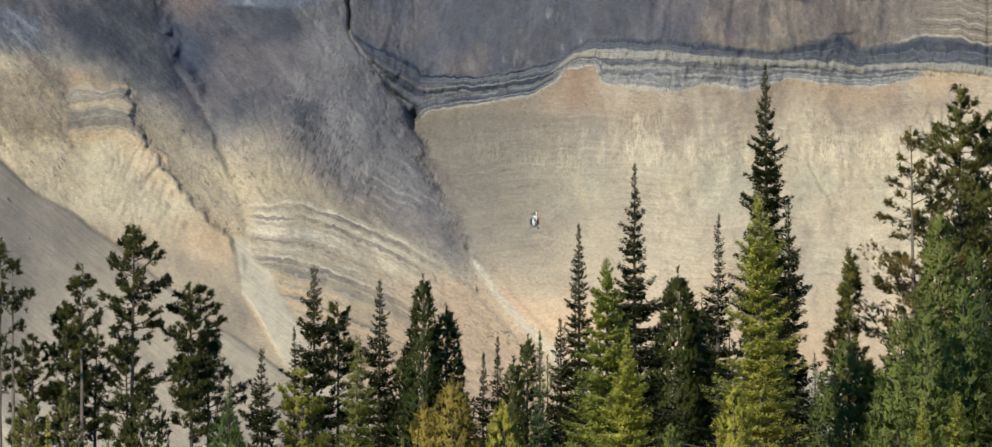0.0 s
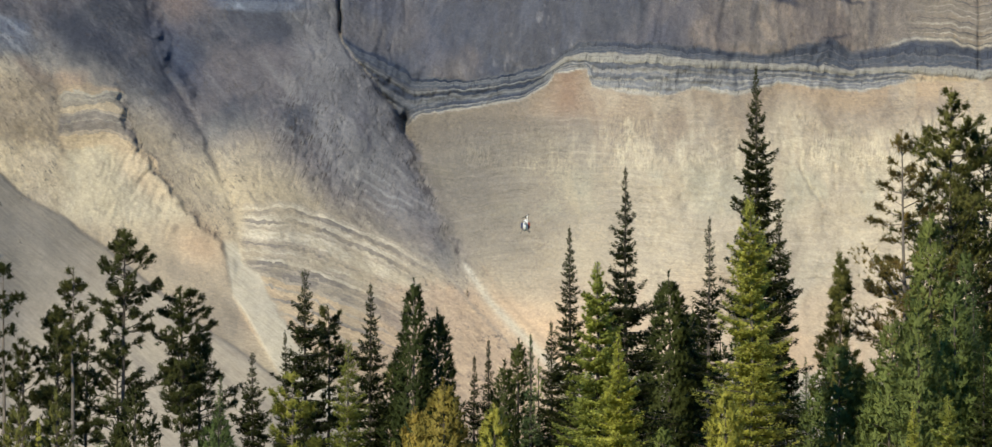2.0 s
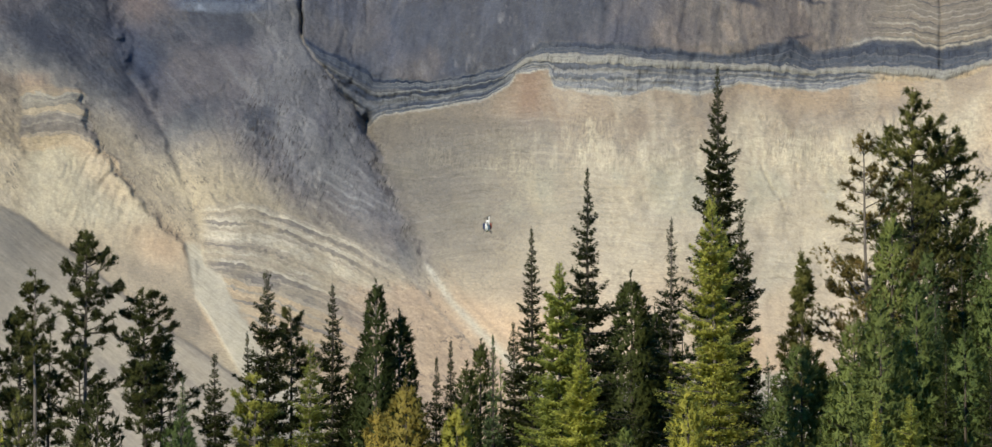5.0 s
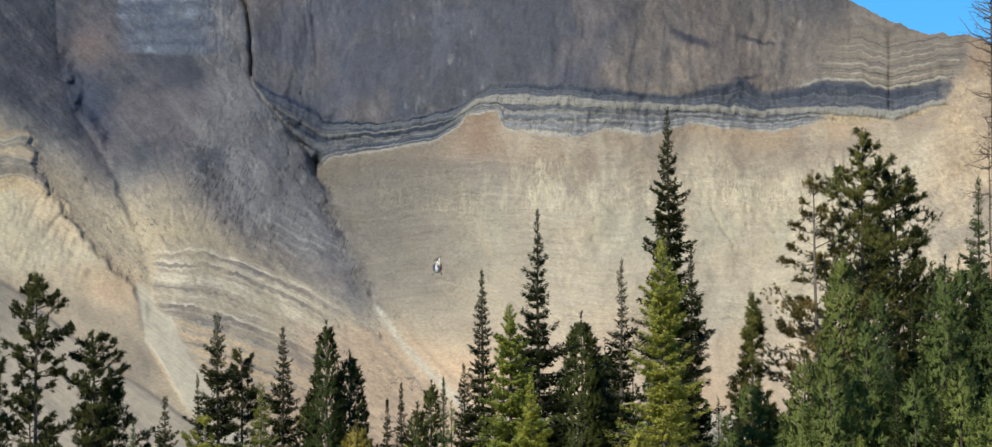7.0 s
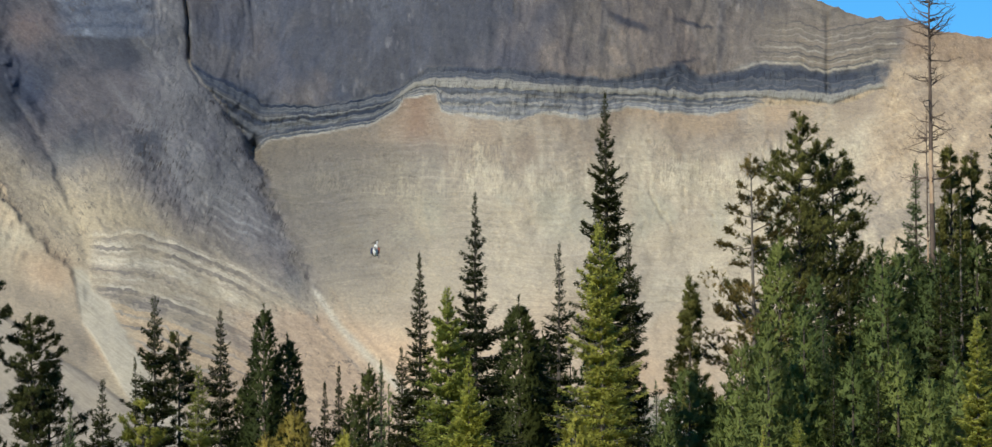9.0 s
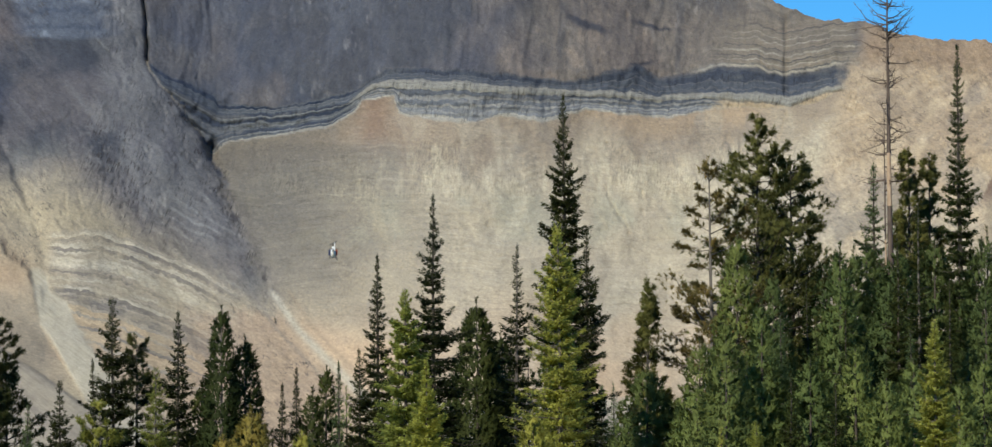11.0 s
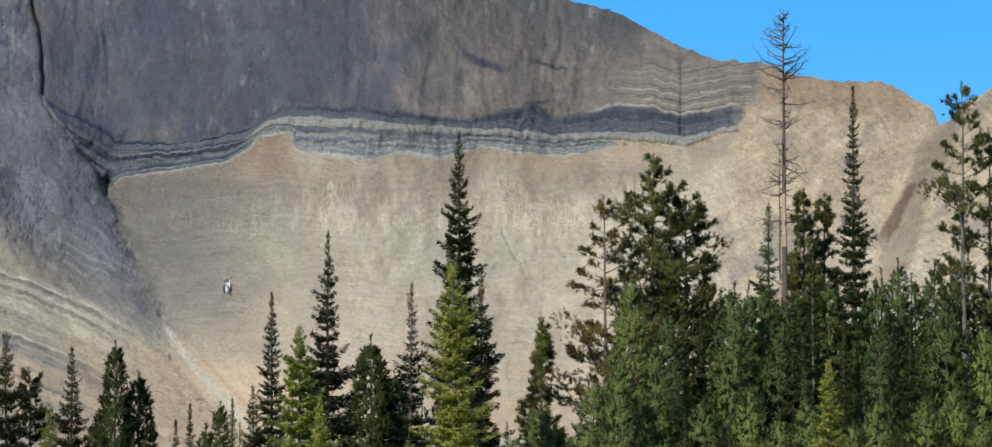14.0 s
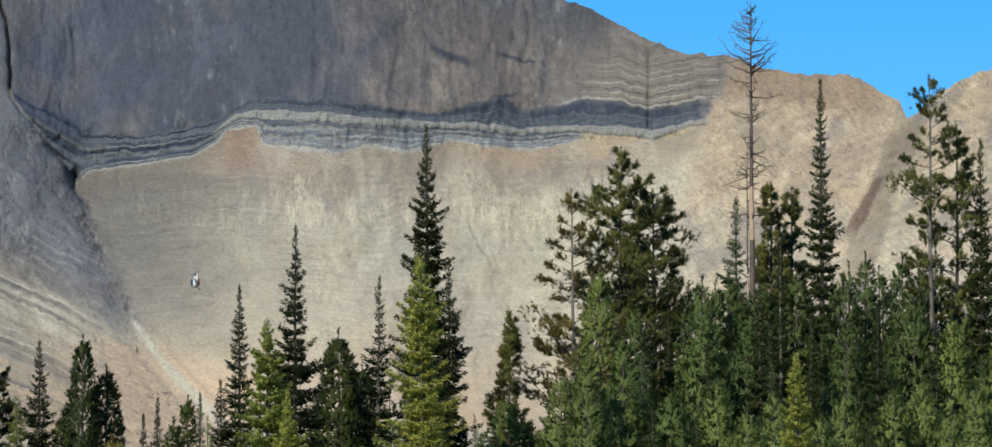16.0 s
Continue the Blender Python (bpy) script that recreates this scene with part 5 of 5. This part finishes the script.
plant(636, 690, 262, fir, r=0.7, needles=YELLOW_FIR, label="small yellow-green fir sapling")
plant(764, 555, 306, fir, r=1.1, label="small dark green fir")
plant(786, 530, 308, fir, r=1.1, label="small dark green fir")
plant(812, 570, 307, pine, r=1.3, start=0.1, young=True, dens=2.2, needles=GREEN_FIR, label="dense dark green young pine")
plant(834, 533, 309, pine, r=1.2, start=0.1, young=True, dens=2.2, needles=GREEN_FIR, label="dense dark green young pine")
plant(854, 520, 300, fir, r=1.1, power=0.9, needles=BLUE_FIR, dens=0.9, label="thin bluish green fir")

# the pine group and the thick wood beside it
plant(1441, 206, 300, pine, r=2.7, start=0.36, dens=0.95, peak=0.75, needles=BROWNING_PINE, bark=PALE_BARK, label="open pine with browning needles and pale trunk")
plant(1519, 134, 303, pine, r=3.7, start=0.36, dens=2.1, peak=0.85, point=0.85, label="tall lodgepole pine with a broad crown")
plant(1572, 203, 304, pine, r=3.1, start=0.3, dens=2.3, peak=0.7, point=0.6, label="tall lodgepole pine with a broad crown")
plant(1484, 320, 292, pine, r=2.9, start=0.05, young=True, dens=2.0, taper=0.75, needles=BRIGHT_PINE, label="tall dense olive green pine")
plant(1543, 385, 290, pine, r=2.6, start=0.05, young=True, dens=1.9, taper=0.75, needles=WOOD_PINE, label="tall dense green pine tree")
plant(1553, 450, 288, fir, r=1.7, power=0.8, needles=BLUE_FIR, label="bluish green conical fir")
plant(1424, 490, 288, pine, r=2.2, start=0.05, young=True, dens=1.5, needles=BRIGHT_PINE, label="dense green young pine")
plant(1470, 545, 284, fir, r=0.9, dens=0.8, bark=PALE_BARK, needles=BLUE_FIR, label="small bluish green fir tree")
plant(1515, 500, 286, fir, r=1.2, needles=BLUE_FIR, label="small bluish green fir tree")
plant(1458, 630, 262, fir, r=1.2, dens=1.8, tier=0.36, needles=GOLD_FIR, label="small pale green fir sapling")
plant(1514, 622, 258, fir, r=2.4, dens=2.4, tier=0.36, needles=GOLD_FIR, label="bright yellow-green fir sapling")
plant(1610, 470, 300, pine, r=2.4, start=0.05, young=True, dens=1.6, needles=WOOD_PINE, label="dense green young pine")
plant(1648, 342, 290, pine, r=2.5, start=0.05, young=True, dens=1.9, taper=0.75, needles=EDGE_PINE, label="tall dense green pine tree")
plant(1668, 350, 302, pine, r=2.3, start=0.05, young=True, dens=1.6, needles=WOOD_PINE, label="tall dense green pine tree")
plant(1702, 205, 308, fir, r=2.6, power=0.8, dens=1.0, gaps=0.25, needles=BLUE_FIR, label="thin grey-green fir in the thick wood")
plant(1757, 192, 308, pine, r=1.5, start=0.4, dens=2.4, peak=0.75, label="lodgepole pine with a dense tufted crown")
plant(1788, 200, 310, pine, r=1.5, start=0.4, dens=2.4, peak=0.75, label="lodgepole pine with a dense tufted crown")
plant(1772, 276, 296, fir, needles=GREEN_FIR, r=1.5, power=0.8, bark=PALE_BARK, label="dark green fir with pale trunk")
plant(1720, 400, 300, pine, r=2.2, start=0.05, young=True, dens=1.6, needles=WOOD_PINE, label="dense green young pine")
plant(1834, 20, 304, fir, r=2.2, power=0.85, dens=1.3, tier=0.5, ragged=0.2, gaps=0.12, needles=GREEN_FIR, label="very tall slim dark green fir")
plant(1855, 330, 306, fir, needles=GREEN_FIR, r=2.0, label="dark green fir with broad boughs")
plant(1800, 460, 252, fir, r=1.35, dens=2.8, power=0.5, needles=GOLD_FIR, bark=PALE_BARK, ragged=0.15, label="slim bright yellow-green fir")
plant(1907, 297, 303, pine, r=1.7, start=0.2, young=True, dens=1.4, needles=GREEN_PINE, label="tall dense green pine tree")
plant(1880, 400, 298, pine, r=2.2, start=0.05, young=True, dens=1.6, needles=WOOD_PINE, label="dense green young pine")
plant(1966, 300, 302, pine, r=2.0, start=0.1, young=True, dens=1.5, needles=WOOD_PINE, label="tall dense green pine tree")
plant(2000, 312, 305, pine, r=2.2, start=0.1, young=True, dens=1.5, needles=WOOD_PINE, label="tall dense green pine tree")
plant(2012, 17, 300, pine, r=1.6, start=0.58, dens=0.9, bark=PALE_BARK, label="tall open pine with a grey trunk")
plant(2048, 92, 303, pine, r=1.8, start=0.5, dens=1.1, label="tall open lodgepole pine")
plant(2092, 115, 302, fir, needles=GREEN_FIR, r=2.0, power=0.7, label="tall dark green fir with dense boughs")
plant(2095, 460, 285, fir, r=1.8, needles=BLUE_FIR, label="bluish green conical fir")
plant(2045, 400, 296, pine, r=2.6, start=0.05, young=True, dens=1.6, needles=EDGE_PINE, label="dense green young pine")
plant(2140, 330, 300, pine, r=2.4, start=0.05, young=True, dens=1.6, needles=WOOD_PINE, label="tall dense green pine tree")
plant(1940, 470, 294, pine, r=2.2, start=0.05, young=True, dens=1.6, needles=WOOD_PINE, label="dense green young pine")
plant(1760, 480, 290, fir, r=1.9, needles=BLUE_FIR, label="bluish green conical fir")
plant(1850, 500, 288, pine, r=2.0, start=0.05, young=True, dens=1.5, needles=WOOD_PINE, label="dense green young pine")
plant(1690, 500, 292, pine, r=2.2, start=0.05, young=True, dens=1.5, needles=WOOD_PINE, label="dense green young pine")
for u, v, y, r in ((1595, 400, 294, 1.3), (1742, 330, 292, 1.5), (1822, 395, 286, 1.3), (1925, 380, 290, 1.4), (2020, 420, 287, 1.5), (1655, 445, 285, 1.2), (1568, 545, 276, 1.3)):
    plant(u, v, y, fir, r=r, power=0.85, dens=1.3, tier=0.4, ragged=0.12, needles=GREEN_FIR, label="dark blue-green conical fir in the wood")
# trees that close the upper edge of the wood
for u, v, y, r in ((1628, 352, 303, 2.6), (1690, 335, 304, 2.6), (1738, 345, 300, 2.7), (1800, 330, 306, 2.6), (1872, 335, 302, 2.7), (1930, 322, 306, 2.7), (1985, 345, 300, 2.6), (2028, 322, 307, 2.7), (2072, 335, 303, 2.7)):
    plant(u, v, y, pine, r=r, start=0.05, young=True, dens=1.3, taper=0.5, needles=WOOD_PINE, label="dark green pine in the thick wood")
# lower trees along the front of the wood
for u, v, y, r, kind in ((1418, 600, 282, 2.2, 0), (1500, 560, 280, 2.0, 0), (1600, 560, 279, 2.3, 0), (1640, 600, 272, 1.9, 1), (1672, 545, 280, 2.3, 0), (1722, 590, 274, 2.1, 0), (1765, 560, 278, 2.3, 0), (1835, 600, 270, 2.1, 0),
                         (1875, 560, 277, 2.4, 0), (1915, 600, 271, 1.8, 1), (1955, 560, 278, 2.4, 0), (2000, 540, 279, 2.3, 0), (2045, 590, 272, 2.0, 0), (2085, 550, 276, 2.2, 0), (2125, 480, 284, 2.4, 0)):
    if kind:
        plant(u, v - 40, y, fir, r=r, power=0.85, dens=1.1, ragged=0.15, needles=GREEN_FIR, label="dark blue-green conical fir in the wood")
    else:
        plant(u, v - 40, y, pine, r=1.25 * r, start=0.03, young=True, dens=1.4, needles=EDGE_PINE, label="green young pine at the edge of the wood")
plant(1727, -98, 305, snag)
plant(1718, 128, 306.5, snag, seed=11, thick=0.45, limbs=26, label="thin dead stem with a few bare twigs")


def on_face(u, v):
    """The ground distance of the mountain's surface at a bearing and rise."""
    us, vs, ys = FACE[0]
    i = int(np.argmin(np.abs(us - u)))
    return float(np.interp(v, vs[i], ys[i]))


def lone_tree(u, v, h, r):
    """A small tree that clings to the open slope."""
    y = on_face(u, v)
    x, _, z = spot(u, v, y)
    tree = fir(h, r, dens=0.5, tier=0.7, label="small lone conifer on the open scree slope")
    tree.location = (float(x), y, float(z) - 0.3)


for u, v, h, r in ((753, 462, 3.4, 0.9), (8, 398, 4.6, 1.7), (14, 318, 2.2, 1.1), (46, 378, 1.8, 0.9), (48, 308, 1.6, 0.9)):
    lone_tree(u, v, h, r)

# ---- the wood behind: copies of a few grown trees fill it to its depth ----
STOCK = [fir(13.0, 2.2, power=0.8, dens=0.36), fir(12.0, 1.9, dens=0.36, needles=BLUE_FIR, label="bluish green fir in the thick wood"),
         pine(12.0, 2.1, start=0.05, young=True, dens=0.42, needles=GREEN_PINE, label="dense green young pine in the wood"),
         pine(12.5, 2.0, start=0.05, young=True, dens=0.42, needles=WOOD_PINE, label="dense dark green young pine in the wood")]
rng = random.Random(5)
TREELINE = [(-120, 665), (60, 665), (200, 675), (380, 675), (450, 640), (490, 600), (560, 610), (700, 610), (820, 560), (880, 500), (1000, 500), (1120, 490), (1250, 540), (1390, 590), (1420, 480), (1500, 400), (1600, 370),
            (1680, 300), (1760, 290), (1800, 320), (1900, 300), (2000, 290), (2100, 290), (2240, 290)]
first = list(STOCK)
for k in range(76):
    u = (-110 + k * 35 if k < 44 else 1420 + (k - 44) * 26) + rng.uniform(-9, 9)
    y = rng.uniform(312, 345)
    v = float(np.interp(u, [a for a, b in TREELINE], [b for a, b in TREELINE])) + rng.uniform(-15, 85)
    x, _, zt = spot(u, v, y)
    g = float(ground_z(x, y)) - 0.15
    kind = rng.randrange(4)
    size = (float(zt) - g) / (13.0, 12.0, 12.0, 12.5)[kind]
    m = pose(float(x), y, g, 0, 0, rng.uniform(0, 360)) @ Matrix.Diagonal((min(size, 1.2) * rng.uniform(0.85, 1.15),) * 2 + (size, 1))
    if first[kind]:
        first[kind].matrix_basis = m
        first[kind] = None
    else:
        copy_thing(STOCK[kind], m) if STOCK[kind].scale == Vector((1, 1, 1)) else copy_thing(STOCK[kind], m @ Matrix.Diagonal([1 / c for c in STOCK[kind].scale] + [1]))

plant(1243, 308, 306, fir, r=2.0, power=0.8, ragged=0.3, gaps=0.15, dens=1.1, label="dark green fir close beside a taller one")
plant(1466, 462, 277, pine, r=2.3, start=0.03, young=True, dens=1.9, taper=0.7, needles=BRIGHT_PINE, label="bright green young pine at the edge of the wood")
plant(1522, 430, 280, pine, r=2.2, start=0.03, young=True, dens=1.9, taper=0.7, needles=EDGE_PINE, label="green young pine at the edge of the wood")


# ---- helicopter ----
def ellipsoid(bm, c, size, segs=20, rings=12):
    r = bmesh.ops.create_uvsphere(bm, u_segments=segs, v_segments=rings, radius=1.0)
    bmesh.ops.transform(bm, matrix=Matrix.LocRotScale(c, None, size), verts=r["verts"])
    return r["verts"]


def rod(bm, a, b, r1, r2, sides=10):
    a, b = Vector(a), Vector(b)
    turn = (b - a).to_track_quat("Z", "Y").to_matrix().to_4x4()
    bmesh.ops.create_cone(bm, cap_ends=True, segments=sides, radius1=r1, radius2=r2, depth=(b - a).length, matrix=Matrix.Translation((a + b) / 2) @ turn)


def box(bm, c, size, bevel=0.0):
    r = bmesh.ops.create_cube(bm, size=1.0, matrix=Matrix.LocRotScale(c, None, size))
    if bevel:
        bmesh.ops.bevel(bm, geom=list({e for v in r["verts"] for e in v.link_edges}), offset=bevel, segments=2, affect="EDGES")


def helicopter():
    """A light helicopter in the air before the face, nose away, rotor at rest."""
    h = tagged(new("helicopter"), "small white helicopter flying before the cliff", "helicopter")
    bm = bmesh.new()
    for vert in ellipsoid(bm, (0, 0.6, 1.45), (0.72, 2.4, 1.15)):
        if vert.co.y < -0.4:
            vert.co.z += 0.25 * (-0.4 - vert.co.y)
            vert.co.x *= 1 - 0.12 * (-0.4 - vert.co.y)
    body = part("body", bm, WHITE_PAINT, h)
    bm = bmesh.new()
    ellipsoid(bm, (0, 1.45, 1.6), (0.66, 1.75, 0.88))
    part("canopy", bm, DARK_GLASS, body, "dark glazed nose canopy")
    for sx in (-1, 1):
        bm = bmesh.new()
        box(bm, (sx * 0.78, 0.2, 1.6), (0.5, 1.9, 1.5), 0.18)
        part("side_pod", bm, NAVY_PAINT if sx < 0 else RUST_PAINT, body, "navy painted side" if sx < 0 else "rust red painted side")
    bm = bmesh.new()
    box(bm, (0, -0.1, 2.75), (0.6, 2.2, 0.5), 0.18)
    part("engine_cowling", bm, WHITE_PAINT, h)
    bm = bmesh.new()
    rod(bm, (0, -1.4, 1.95), (0, -7.2, 1.9), 0.4, 0.16, 14)
    boom = part("tail_boom", bm, WHITE_PAINT, h)
    bm = bmesh.new()
    box(bm, (0, -7.1, 2.3), (0.12, 0.8, 2.0), 0.03)
    part("tail_fin", bm, WHITE_PAINT, boom)
    bm = bmesh.new()
    box(bm, (0, -5.6, 1.9), (2.0, 0.5, 0.08), 0.02)
    part("stabiliser", bm, DARK_METAL, boom)
    for a in (70, 250):
        bm = bmesh.new()
        box(bm, (0.14, -7.1 + 0.45 * math.cos(radians(a)), 2.3 + 0.45 * math.sin(radians(a))), (0.04, 0.9, 0.14), 0.01)
        part("tail_rotor_blade", bm, DARK_METAL, boom)
    bm = bmesh.new()
    rod(bm, (0, 0.1, 3.1), (0, 0.1, 3.75), 0.12, 0.09)
    mast = part("rotor_mast", bm, DARK_METAL, h)
    for k in range(2):
        bm = bmesh.new()
        box(bm, (2.7, 0, 0), (5.0, 0.26, 0.05), 0.015)
        bmesh.ops.transform(bm, matrix=Matrix.Translation((0, 0.1, 3.72)) @ Matrix.Rotation(radians(96 + 180 * k), 4, "Z"), verts=bm.verts)
        part("rotor_blade", bm, DARK_METAL, mast)
    for sx in (-1, 1):
        bm = bmesh.new()
        rod(bm, (sx * 1.05, -1.4, 0), (sx * 1.05, 2.2, 0), 0.06, 0.06)
        rod(bm, (sx * 1.05, 2.2, 0), (sx * 1.05, 2.6, 0.25), 0.06, 0.04)
        skid = part("skid", bm, DARK_METAL, h)
        for yy in (-0.6, 1.4):
            bm = bmesh.new()
            rod(bm, (sx * 1.05, yy, 0), (sx * 0.5, yy, 0.75), 0.06, 0.06)
            part("strut", bm, DARK_METAL, skid)
    x, y, z = spot(845, 361, 1750.0)
    h.matrix_world = pose(float(x), float(y), float(z), 0, 0, 3) @ Matrix.Diagonal((1.2, 1.2, 1.2, 1))
    return h


helicopter()
